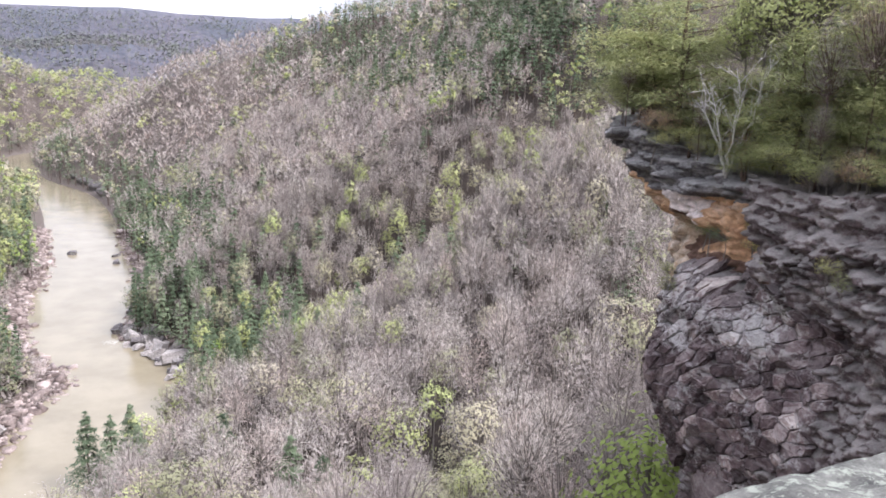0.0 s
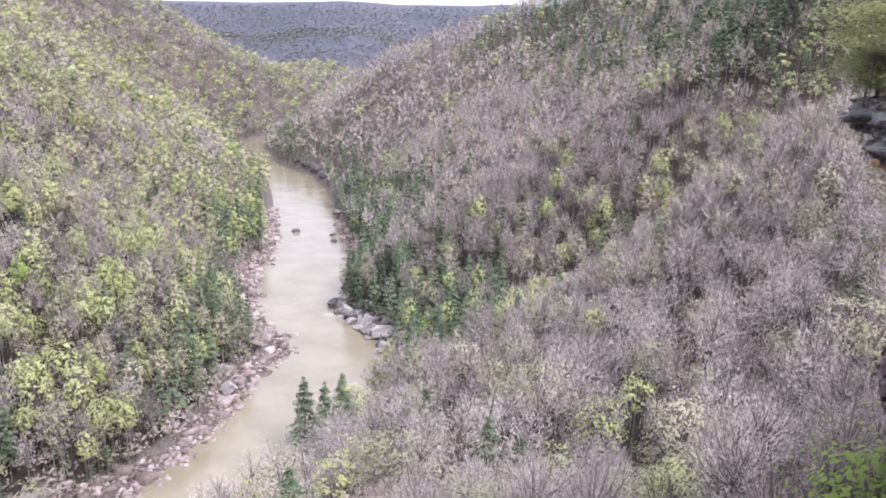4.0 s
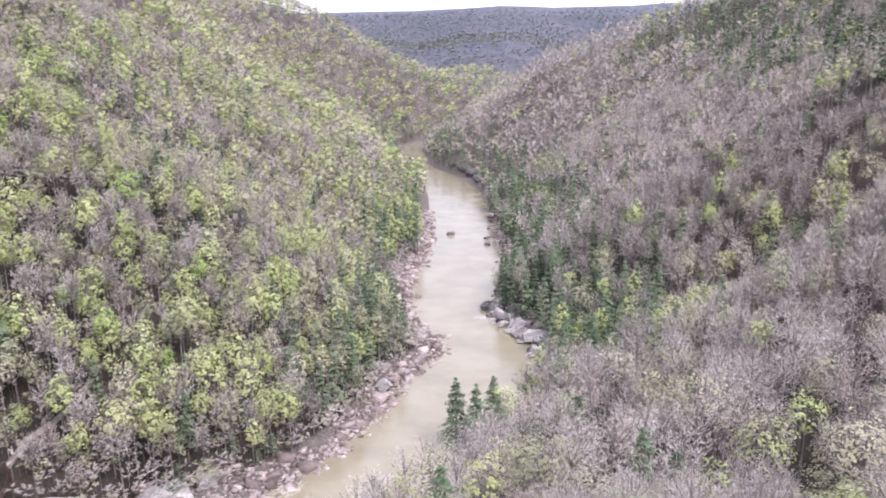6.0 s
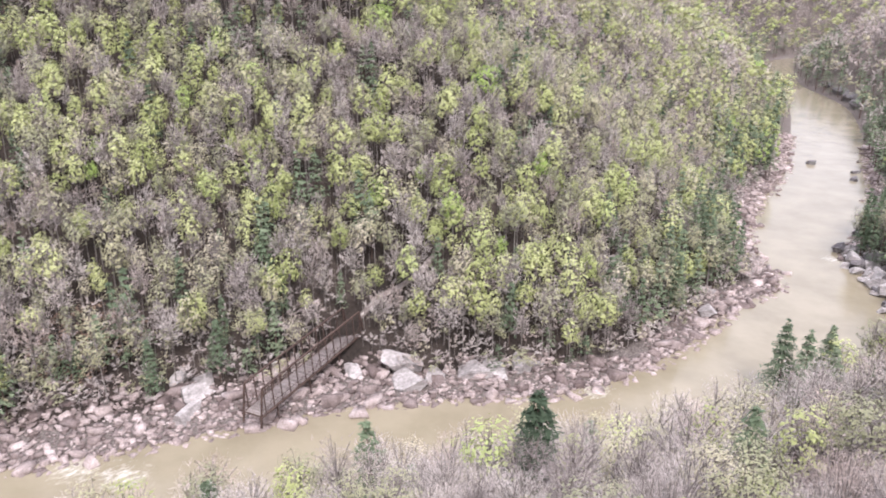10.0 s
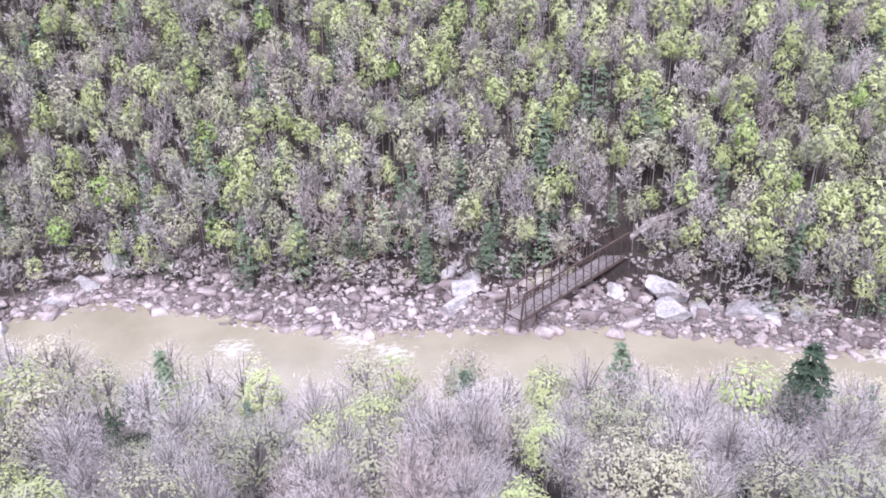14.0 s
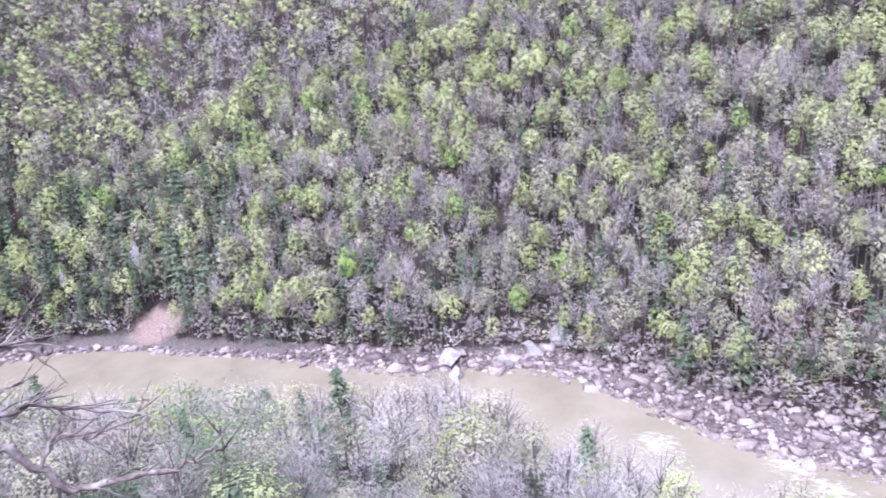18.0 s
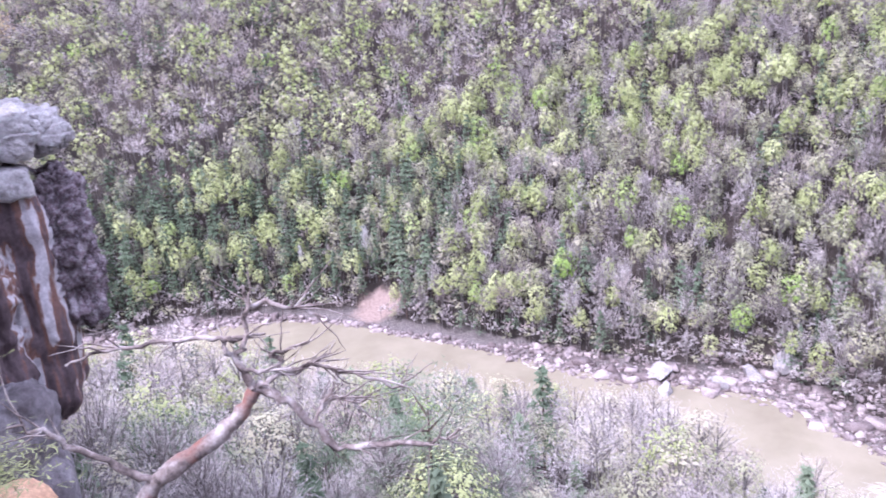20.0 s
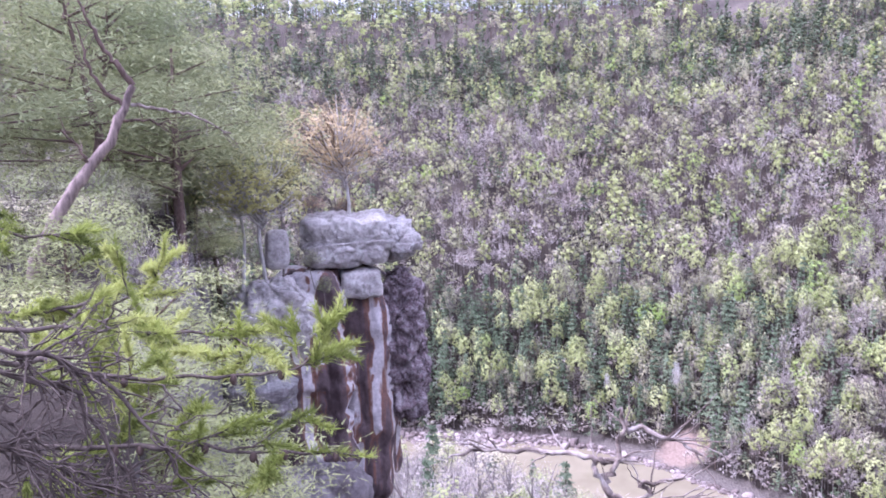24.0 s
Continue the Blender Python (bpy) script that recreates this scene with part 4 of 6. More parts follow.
M_CREAM = rock_material("cream_and_orange_sandstone", (0.36, 0.22, 0.15), (0.56, 0.44, 0.34), (0.72, 0.64, 0.56), 0.9, stretchy=(1, 1, 0.5), bump=0.06)
# red-brown stone with the overhang's shade painted in as a darker tone
M_HOLLOW = rock_material("shaded_red_brown_sandstone", (0.10, 0.06, 0.045), (0.18, 0.11, 0.085), (0.27, 0.19, 0.15), 0.9, bump=0.05)
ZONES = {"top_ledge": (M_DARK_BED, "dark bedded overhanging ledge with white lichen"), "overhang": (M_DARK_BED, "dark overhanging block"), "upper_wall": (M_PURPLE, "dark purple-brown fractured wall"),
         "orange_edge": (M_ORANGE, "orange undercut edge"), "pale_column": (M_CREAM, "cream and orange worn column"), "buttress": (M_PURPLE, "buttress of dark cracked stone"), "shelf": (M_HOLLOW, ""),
         "shadowed_hollow": (M_HOLLOW, "red-brown hollow, coloured darker for the shade under the overhang"), "pink_face": (M_PINK, "pale pink fresh rock face"), "orange_scar": (M_ORANGE, "fresh orange sandstone scar")}
us = np.concatenate([np.arange(2.0, 5.0, 0.2), np.arange(5.0, 19.6, 0.075), np.arange(19.6, 23.0, 0.2)])
rows_up = np.concatenate([np.linspace(0, 0.36, 20, endpoint=False), np.linspace(0.36, 1, 200)])
verts, zone_of = [], {}
for u in us:
    top = head_top(u)
    for f in rows_up:
        z = 64.0 + (top - 64.0) * f
        verts.append(head_skin(u, z))
    # the top runs back, level at first and then up to the plateau
    edge = verts[-1].copy()
    for back in (0.25, 0.6, 1.0, 1.5, 2.1, 2.8, 3.6, 4.6, 6.0):
        rise = (88.6 - top) * ease(back, 0.8, 3.4) + 0.30 * noise.fractal(Vector((u, back, 3)) * 1.1, 0.9, 2.1, 4)
        verts.append(edge - OUT * back + Vector((0.0, 0.25 * back, rise)))
tall = len(rows_up) + 9
faces = {}
for i in range(len(us) - 1):
    for k in range(tall - 1):
        f = (i * tall + k, i * tall + k + 1, (i + 1) * tall + k + 1, (i + 1) * tall + k)
        if k >= len(rows_up) - 1:
            zone = "upper_wall" if us[i] > 12.5 else "top_ledge"
        else:
            zone = head_zone(us[i] + 0.05, 64.0 + (head_top(us[i]) - 64.0) * rows_up[k])
        faces.setdefault(zone, []).append(f)
verts = np.array([tuple(v) for v in verts])
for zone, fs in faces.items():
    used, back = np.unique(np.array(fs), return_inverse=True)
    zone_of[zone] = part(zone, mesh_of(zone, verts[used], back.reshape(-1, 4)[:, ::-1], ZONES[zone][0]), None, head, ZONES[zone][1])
    zone_of[zone].matrix_parent_inverse = Matrix.Translation(-Vector(head.location))
of(head, "buttress_core", (15.6, 32.4, 72.0), (4.2, 4.6, 11.0), -24, 9, M_PURPLE, level=4, square=2.6, amp=0.6, freq=0.3)
pale = new("flat_stone", rock_mesh("flat_stone", (0.48, 0.34, 0.13), 13, level=3, square=3, amp=0.08, mat=M_CAP))
pale.matrix_world = pose(13.9, 31.9, 88.85, 0, 8, 20)
tagged(pale, "flat pale lichened stone lying in the cliff-top brush", "rock")
tagged(head, "dark overhanging sandstone headland with an orange scar", "cliff")


def plates(zone, box, inside, long, tall, tilt, seed, lift=0.10, gap=0.045):
    """Close-jointed plates of stone laid over a stretch of the face; they are sub-parts of its zone."""
    q = random.Random(seed)
    ct, st = math.cos(radians(tilt)), math.sin(radians(tilt))
    u0, z0, u1, z1 = box
    sites = []
    reach = max(u1 - u0, z1 - z0)
    row = 0
    b = -reach
    while b < reach:
        row += 1
        a = -reach + (row % 2) * long * 0.5
        while a < reach:
            x, y = a + q.uniform(-0.38, 0.38) * long, b + q.uniform(-0.36, 0.36) * tall
            u, z = (u0 + u1) / 2 + x * ct - y * st, (z0 + z1) / 2 + x * st + y * ct
            if u0 - 1 < u < u1 + 1 and z0 - 1 < z < z1 + 1:
                sites.append((x / long, y / tall, u, z))
            a += long
        b += tall
    P = np.array([(x, y) for x, y, _, _ in sites])
    for k, (x, y, u, z) in enumerate(sites):
        if not (u0 < u < u1 and z0 < z < z1 and inside(u, z)) or q.random() < 0.06:
            continue
        poly = [(-0.9, -0.9), (0.9, -0.9), (0.9, 0.9), (-0.9, 0.9)]
        rel = P - P[k]
        for m in np.argsort((rel ** 2).sum(1))[1:13]:
            s = float(np.hypot(*rel[m]))
            if s > 1e-4 and len(poly) > 2:
                poly = clipped(poly, rel[m][0] / s, rel[m][1] / s, s / 2)
        if len(poly) < 3:
            continue
        poly = [(px * long, py * tall) for px, py in poly]
        cx, cy = sum(a for a, _ in poly) / len(poly), sum(b for _, b in poly) / len(poly)
        ring = []
        for e in range(len(poly)):
            (ax, ay), (bx, by) = poly[e], poly[(e + 1) % len(poly)]
            for t in (0.08, 0.5, 0.92):
                ring.append((ax + (bx - ax) * t - cx + q.uniform(-0.025, 0.025), ay + (by - ay) * t - cy + q.uniform(-0.025, 0.025)))
        size = math.sqrt(sum(a * a + b * b for a, b in ring) / len(ring))
        up, lean_u, lean_z = lift * q.uniform(0.3, 1.7), q.gauss(0, 0.12), q.gauss(0, 0.12)
        bm = bmesh.new()
        loops = []
        for f, h in ((1 - gap / size * 0.6, -0.3), (1 - gap / size, up - 0.03), (0.93 - gap / size, up), (0.55, up + 0.01)):
            line = []
            for a, b in ring:
                a2, b2 = cx + a * f, cy + b * f
                uu, zz = u + a2 * ct - b2 * st, z + a2 * st + b2 * ct
                line.append(bm.verts.new(head_skin(uu, zz, h + a * f * lean_u + b * f * lean_z + q.uniform(-0.03, 0.03) * (f < 0.98), False)))
            loops.append(line)
        for a, b in zip(loops, loops[1:]):
            for e in range(len(ring)):
                w = (e + 1) % len(ring)
                bm.faces.new((a[e], a[w], b[w], b[e]))
        bm.faces.new(loops[-1])
        bmesh.ops.recalc_face_normals(bm, faces=bm.faces[:])
        me = bpy.data.meshes.new("plate")
        bm.to_mesh(me)
        bm.free()
        me.materials.append(M_PLATES)
        new("plate", me).parent = zone_of[zone]


def of_zone(*names):
    return lambda u, z: head_zone(u, z) in names


M_PLATES = plate_material()
plates("buttress", (7.2, 74.0, 12.6, 82.9), of_zone("buttress"), 0.80, 0.40, 52, 3, 0.10, 0.028)
plates("buttress", (12.6, 74.6, 17.6, 82.9), of_zone("buttress"), 0.68, 0.50, 24, 4, 0.07, 0.026)

# the lichened ledge at the foot of the overlook
ledge = new("rock_ledge", rock_mesh("rock_ledge", (2.4, 1.25, 0.6), 21, level=6, square=7, amp=0.10, freq=1.3, cracks=0.03, crack_size=0.7, mat=M_LICHEN))
ledge.matrix_world = pose(2.96, 3.74, 87.56, 0, 0, 23.6)
tagged(ledge, "pale green-grey lichened sandstone ledge at the drop", "rock")

# the pillar headland downstream
pillar = new("cliff_pillar")
pillar.location = (-18, -35, 60)
bpy.context.view_layer.update()
of(pillar, "capstone", (-19.75, -34.7, 86.45), (2.1, 2.2, 1.28), -24, 31, M_CAP, "pale grey lichened capstone", tilt=(0, 2), level=6, square=6.5, amp=0.34, freq=0.7, strata=0.22, layer=0.5, cracks=0.10, crack_size=1.3, stretch=(1, 1, 0.7))
of(pillar, "capstone", (-22.3, -33.9, 86.35), (0.95, 1.7, 1.05), -24, 45, M_CAP, "block split from the capstone by a crack", tilt=(0, 6), level=6, square=6.0, amp=0.3, freq=0.8, strata=0.2, layer=0.5, cracks=0.1, crack_size=1.0)
of(pillar, "neck_block", (-19.7, -33.2, 84.5), (1.0, 0.9, 0.65), -30, 32, M_CAP, level=5, square=7, amp=0.16, freq=1.0, cracks=0.05, crack_size=1.1)
of(pillar, "wall", (-20.1, -35.2, 79.0), (2.3, 2.2, 6.2), -32, 33, M_STREAK, "dark wall streaked with pale water stains", level=6, square=4.2, amp=0.34, freq=0.5, strata=0.12, layer=1.4, cracks=0.10, crack_size=1.3, stretch=(1, 1, 0.35))
of(pillar, "bulge", (-22.3, -33.9, 80.9), (1.35, 1.7, 3.9), -34, 34, M_BULGE, "purple fractured bulge", level=6, square=3.0, amp=0.5, freq=0.9, strata=0.08, layer=0.8, cracks=0.26, crack_size=0.62, stretch=(1, 1, 1.6))
of(pillar, "pale_boulder", (-15.0, -33.0, 83.75), (1.8, 1.4, 1.6), -24, 35, M_CAP, "pale grey rounded boulder", tilt=(0, 12), level=6, square=2.2, amp=0.5, freq=0.55, cracks=0.14, crack_size=1.2)
of(pillar, "pale_block", (-15.7, -33.8, 86.4), (0.55, 0.6, 0.9), -20, 36, M_CAP, level=4, square=4, amp=0.12)
of(pillar, "shadowed_wall", (-17.5, -34.6, 79.6), (1.9, 1.7, 5.6), -30, 37, M_STREAK, level=6, square=4, amp=0.45, freq=0.55, strata=0.2, layer=1.3, cracks=0.1, crack_size=1.2)
of(pillar, "boulder_seat", (-14.4, -33.6, 80.0), (1.6, 1.5, 2.6), -26, 38, M_DARK_BED, level=5, square=3, amp=0.4, freq=0.5, strata=0.3, layer=0.7)
of(pillar, "lower_wall", (-16.4, -32.6, 71.8), (2.6, 2.0, 4.6), -26, 39, M_GREY, "smooth grey lower wall", level=6, square=4.5, amp=0.4, freq=0.5, cracks=0.15, crack_size=1.9)
of(pillar, "ochre_ledge", (-14.0, -28.6, 72.6), (1.9, 1.6, 1.5), -26, 40, M_ORANGE, "ochre rock shelf", level=5, square=2.6, amp=0.25, freq=0.6)
of(pillar, "foot", (-15.6, -35.0, 62.0), (3.4, 3.6, 11.0), -28, 41, M_PURPLE, level=6, square=2.8, amp=0.6, freq=0.3, strata=0.4, layer=1.2, cracks=0.15, crack_size=1.4)
tagged(pillar, "sandstone pillar with pale capstone and streaked wall", "cliff")

# the dark rock nose where the river turns out of sight
for i, (x, y, s, turn) in enumerate(((-226, 526, 7, 50), (-240, 547, 8, 48), (-256, 567, 8, 46), (-275, 587, 7, 44))):
    nose = new("rock_bank", rock_mesh("rock_bank", (s * 1.2, s * 0.55, s * 0.6), 80 + i, level=5, square=4, amp=1.2, freq=0.2, strata=0.8, layer=1.8, cracks=0.4, crack_size=3.0, mat=M_CLIFF))
    nose.matrix_world = pose(x, y, 2.0, 0, 0, -turn)
    tagged(nose, "dark wet rock bank under the trees at the river bend", "rock", "rock banks at the bend")

# ---- river boulders ----
def cut_block(seed, cuts):
    """A cube split along random planes."""
    q = random.Random(seed)
    bm = bmesh.new()
    bmesh.ops.create_cube(bm, size=2.0)
    for _ in range(cuts):
        n = Vector((q.gauss(0, 1), q.gauss(0, 1), q.gauss(0, 0.8))).normalized()
        c = bmesh.ops.bisect_plane(bm, geom=bm.verts[:] + bm.edges[:] + bm.faces[:], plane_co=n * q.uniform(0.55, 0.9), plane_no=n, clear_outer=True)
        edges = [e for e in c["geom_cut"] if isinstance(e, bmesh.types.BMEdge)]
        if edges:
            bmesh.ops.contextual_create(bm, geom=edges)
    return bm


def block_mesh(seed, dims, cuts=9):
    """A split block of sandstone: flat faces, worn edges."""
    bm = cut_block(seed, cuts)
    bmesh.ops.bevel(bm, geom=bm.edges[:], offset=0.07, segments=2, affect="EDGES", clamp_overlap=True)
    bmesh.ops.triangulate(bm, faces=bm.faces[:])
    bmesh.ops.subdivide_edges(bm, edges=[e for e in bm.edges if e.calc_length() > 0.3], cuts=2, use_grid_fill=True)
    bmesh.ops.scale(bm, vec=dims, verts=bm.verts)
    off = Vector((seed * 2.3, 0, seed))
    for v in bm.verts:
        v.co += v.co.normalized() * 0.06 * noise.fractal(v.co * 2.2 + off, 0.9, 2.1, 4)
    me = bpy.data.meshes.new("boulder")
    bm.to_mesh(me)
    bm.free()
    me.materials.append(M_ROCK)
    return me


BOULDER = [block_mesh(60 + i, (1.0, rng.uniform(0.6, 0.9), rng.uniform(0.5, 0.8))) for i in range(8)]
DARK_BOULDER = []
for me in BOULDER:
    me = me.copy()
    me.materials.clear()
    me.materials.append(M_CLIFF)
    DARK_BOULDER.append(me)
BIG = [  # x, y, z, half length, tilt, turn: the large single blocks
    (-132, 96, 2.6, 5.0, 28, 40), (-128, 93, 0.6, 4.4, 8, 70), (-126, 100, 0.8, 3.4, 0, 100), (-122, 108, 1.6, 4.6, 12, 55), (-118, 112, 1.3, 3.4, -8, 20), (-116, 117, 1.4, 3.6, 15, 120), (-120, 121, 2.4, 4.2, 38, 60), (-121, 130, 3.0, 4.0, 58, 35), (-114, 122, 0.8, 2.8, 0, 80), (-112, 150, 1.2, 3.0, 5, 30),
    (-138, 86, 1.2, 3.4, 0, 10), (-156, 59, 2.0, 4.6, 12, 20), (-151, 55, 1.5, 3.8, -10, 80), (-159, 52, 2.2, 3.2, 25, 40), (-146, 50, 1.0, 3.6, 0, 130),
    (-193, -22, 3.2, 4.8, 35, 20), (-186, -28, 1.2, 3.2, 0, 60), (-180, -50, 1.4, 3.0, 35, 70), (-173, -46, 0.3, 2.8, 0, 15), (-181, -36, 1.0, 3.0, 10, 100),
    (-100, 247, 1.0, 5.2, 10, 120), (-96, 251, 1.4, 4.6, -15, 60), (-89, 240, 1.0, 5.0, 20, 140), (-81, 231, 1.2, 5.0, 0, 40), (-76, 224, 1.0, 3.6, 10, 90), (-93, 258, 1.5, 4.2, 30, 20),
    (-72, 214, 0.8, 3.2, 0, 70), (-104, 262, 0.8, 3.4, 0, 130), (-99, 243, 0.4, 2.2, 20, 10), (-94, 246, 0.5, 2.0, 0, 75), (-86, 236, 0.5, 2.4, 15, 100), (-84, 228, 0.4, 1.9, 0, 20), (-78, 227, 1.4, 2.6, 25, 50), (-90, 250, 2.0, 3.0, 10, 0), (-83, 240, 2.2, 2.6, 30, 60), (-108, 268, 0.4, 2.2, 0, 30), (-112, 276, 0.5, 2.6, 10, 100), (-174, 364, -0.1, 3.0, 0, 20), (-152, 363, -0.1, 2.6, 0, 70), (-147, 350, 0.0, 2.8, 0, 120), (-113, 190, 0.9, 3.4, 10, 60), (-107, 178, 1.0, 3.0, 0, 20)]
for i, (x, y, z, s, tilt, turn) in enumerate(BIG):
    b = new("boulder", DARK_BOULDER[i % 8] if y > 300 or y > 200 and i % 3 == 0 else BOULDER[i % 8])
    b.matrix_world = pose(x, y, z, tilt, 0, turn) @ Matrix.Diagonal((s, s, s, 1) if y < 200 else (0.85 * s, 0.85 * s, 0.85 * s, 1))
    tagged(b, "dark wet boulder at the water's edge" if y > 300 or y > 200 and i % 3 == 0 else "large pale grey sandstone block on the river bank", "boulder", "boulders along the river")

# split blocks heaped at the outside of the bend
heap = random.Random(17)
for i in range(26):
    t = heap.random()
    x, y = -104 + 32 * t + heap.gauss(0, 2.5), 256 - 38 * t + heap.gauss(0, 3.0)
    size = heap.uniform(1.3, 3.4)
    b = new("boulder", (DARK_BOULDER if i % 4 == 0 else BOULDER)[heap.randrange(8)])
    b.matrix_world = pose(x, y, max(0.2, float(land([x], [y])[0][0])) + 0.3 * size, heap.uniform(-25, 25), heap.uniform(-15, 15), heap.uniform(0, 360)) @ Matrix.Diagonal((size, size, size, 1))
    tagged(b, "angular grey block heaped on the bend of the bank", "boulder", "blocks heaped at the bend")


def stony(x, y, z, d, west):
    n = waves(x, y, 41, 26, 3)
    bar = np.exp(-((x + 110) ** 2 + (y - 219) ** 2) / 240)
    thin = 1 - 0.72 * ease(-y, 70, 105) * (1 - ease(-y, 170, 190))
    w = west & (d > -3.0 * thin) & (d < (9.0 + 4 * n) * thin + 5 * bar + 12 * np.exp(-((y - 40) / 55) ** 2)) & (y > -240) & (y < 420)
    e = ~west & (d > -3) & (d < 4.5 + 2.5 * n + 6 * np.exp(-((y - 240) / 20) ** 2)) & (y > 175) & (y < 420)
    return w | e


def stones(name, pts, size, mat, label, seed):
    """Loose stones in one mesh."""
    r2 = np.random.default_rng(seed)
    forms = []
    for k in range(24):
        bm = cut_block(seed * 100 + k, 4)
        bmesh.ops.triangulate(bm, faces=bm.faces[:])
        bm.verts.index_update()
        co = np.array([v.co for v in bm.verts]) * np.array([1.05, r2.uniform(0.55, 0.95), r2.uniform(0.35, 0.7)])
        forms.append((co, np.array([[v.index for v in f.verts] for f in bm.faces])))
        bm.free()
    V, F, base = [], [], 0
    for x, y, z, d, w in pts:
        s, a, tl = size(r2), r2.uniform(0, 6.3), r2.normal(0, 0.25)
        q, faces = forms[r2.integers(24)]
        q = q * s
        q = np.stack([q[:, 0], q[:, 1] * math.cos(tl) - q[:, 2] * math.sin(tl), q[:, 1] * math.sin(tl) + q[:, 2] * math.cos(tl)], 1)
        V.append(np.stack([x + q[:, 0] * math.cos(a) - q[:, 1] * math.sin(a), y + q[:, 0] * math.sin(a) + q[:, 1] * math.cos(a), max(z, -0.4) + 0.15 * s + q[:, 2]], 1))
        F.append(faces + base)
        base += len(q)
    return tagged(new(name, mesh_of(name, np.vstack(V), np.vstack(F), mat)), label, "stones", kind="stuff")


def varied(mat):
    """Each loose stone takes a tone of its own."""
    m = mat.copy()
    n, l = m.node_tree.nodes, m.node_tree.links
    b = n["Principled BSDF"]
    src = b.inputs["Base Color"].links[0].from_socket
    r = ramp(n, [(0.0, (0.42, 0.37, 0.37)), (0.5, (0.82, 0.77, 0.77)), (1.0, (1.3, 1.25, 1.26))])
    l.new(n.new("ShaderNodeNewGeometry").outputs["Random Per Island"], r.inputs[0])
    l.new(mixed(n, l, 1.0, src, r.outputs[0], "MULTIPLY"), b.inputs["Base Color"])
    return m


M_STONES = varied(M_COBBLE)
stones("river_stones", scatter(stony, 1.1, 61, (-260, -240, -40, 420)), lambda q: 0.3 + 0.7 * q.random() ** 2.2, M_STONES, "pinkish grey river stones heaped along the banks", 5)
stones("river_rocks", scatter(stony, 4.0, 62, (-260, -240, -40, 420)), lambda q: 0.8 + 1.5 * q.random() ** 2.5, M_STONES, "angular pale rocks scattered over the stone bars", 6)
stones("river_rocks", scatter(lambda x, y, z, d, w: (d < -1) & (d > -5) & (y > 150) & (np.sin(x * 91.7 + y * 37.1) > 0.975), 3.2, 63, (-260, 150, -40, 420)), lambda q: 0.7 + 1.1 * q.random(), M_STONES, "dark rocks standing in the shallow river edge", 7)



# ---- the old truss bridge on the far bank ----
M_RUST, rn, rl, rb = material("rusted_dark_steel", 0.8, spec=0.3)
rr = ramp(rn, [(0.3, (0.035, 0.025, 0.025)), (0.7, (0.11, 0.07, 0.055))])
rl.new(noise_node(rn, rl, 1.5, 6, 0.7).outputs["Fac"], rr.inputs[0])
rl.new(rr.outputs[0], rb.inputs["Base Color"])
M_PLANK, pn, pl, pb = material("weathered_plank", 0.9, spec=0.2)
pr = ramp(pn, [(0.3, (0.24, 0.20, 0.19)), (0.7, (0.42, 0.38, 0.37))])
pl.new(noise_node(pn, pl, 1.2, 6, 0.7).outputs["Fac"], pr.inputs[0])
tone = ramp(pn, [(0.0, (0.75, 0.75, 0.75)), (1.0, (1.2, 1.2, 1.2))])
pl.new(pn.new("ShaderNodeObjectInfo").outputs["Random"], tone.inputs[0])
pl.new(mixed(pn, pl, 1.0, pr.outputs[0], tone.outputs[0], "MULTIPLY"), pb.inputs["Base Color"])
M_STONEWORK = rock_material("stone_pier", (0.13, 0.11, 0.10), (0.22, 0.19, 0.18), (0.34, 0.31, 0.29), 0.5, bump=0.05)


def beam(a, b, w, h):
    """A bevelled beam from a to b, in its own place."""
    a, b = Vector(a), Vector(b)
    bm = bmesh.new()
    bmesh.ops.create_cube(bm, size=1.0)
    bmesh.ops.scale(bm, vec=(w, h, (b - a).length), verts=bm.verts)
    bmesh.ops.bevel(bm, geom=bm.edges[:], offset=min(w, h) * 0.12, segments=1, affect="EDGES")
    turn = (b - a).to_track_quat("Z", "Y").to_matrix().to_4x4()
    bmesh.ops.transform(bm, matrix=Matrix.Translation((a + b) / 2) @ turn, verts=bm.verts)
    return bm


bridge = new("truss_bridge")
LONG, WIDE, TALL, PANELS = 37.0, 4.6, 6.2, 13
bridge.matrix_world = Matrix.Translation((-146.4, 92.0, 7.2)) @ Matrix.Rotation(math.atan2(-30, 12.4), 4, "Z") @ Matrix.Rotation(radians(4.8), 4, "Y")
for s in (-1, 1):
    y = s * WIDE / 2
    part("bottom_chord", beam((0, y, 0), (LONG, y, 0), 0.35, 0.45), M_RUST, bridge)
    part("top_chord", beam((0.6, y, TALL), (LONG - 1.8, y, TALL), 0.36, 0.36), M_RUST, bridge)
    part("end_post", beam((-0.5, y, 0), (0.6, y, TALL), 0.36, 0.36), M_RUST, bridge)
    part("end_post", beam((LONG, y, -2.2), (LONG - 1.8, y, TALL), 0.36, 0.36), M_RUST, bridge)
    for i in range(PANELS + 1):
        x = 0.8 + (LONG - 2.8) * i / PANELS
        part("post", beam((x, y, 0), (x, y, TALL), 0.22, 0.2), M_RUST, bridge)
    for i in range(0, PANELS, 1):
        x, x2 = 0.8 + (LONG - 2.8) * i / PANELS, 0.8 + (LONG - 2.8) * (i + 1) / PANELS
        part("tie_rod", beam((x, y, 0.2) if i % 2 else (x, y, TALL * 0.45), (x2, y, TALL * 0.45) if i % 2 else (x2, y, 0.2), 0.07, 0.07), M_RUST, bridge)
    part("hand_rail", beam((0.6, y * 0.96, 1.3), (LONG - 1.0, y * 0.96, 1.3), 0.09, 0.09), M_RUST, bridge)
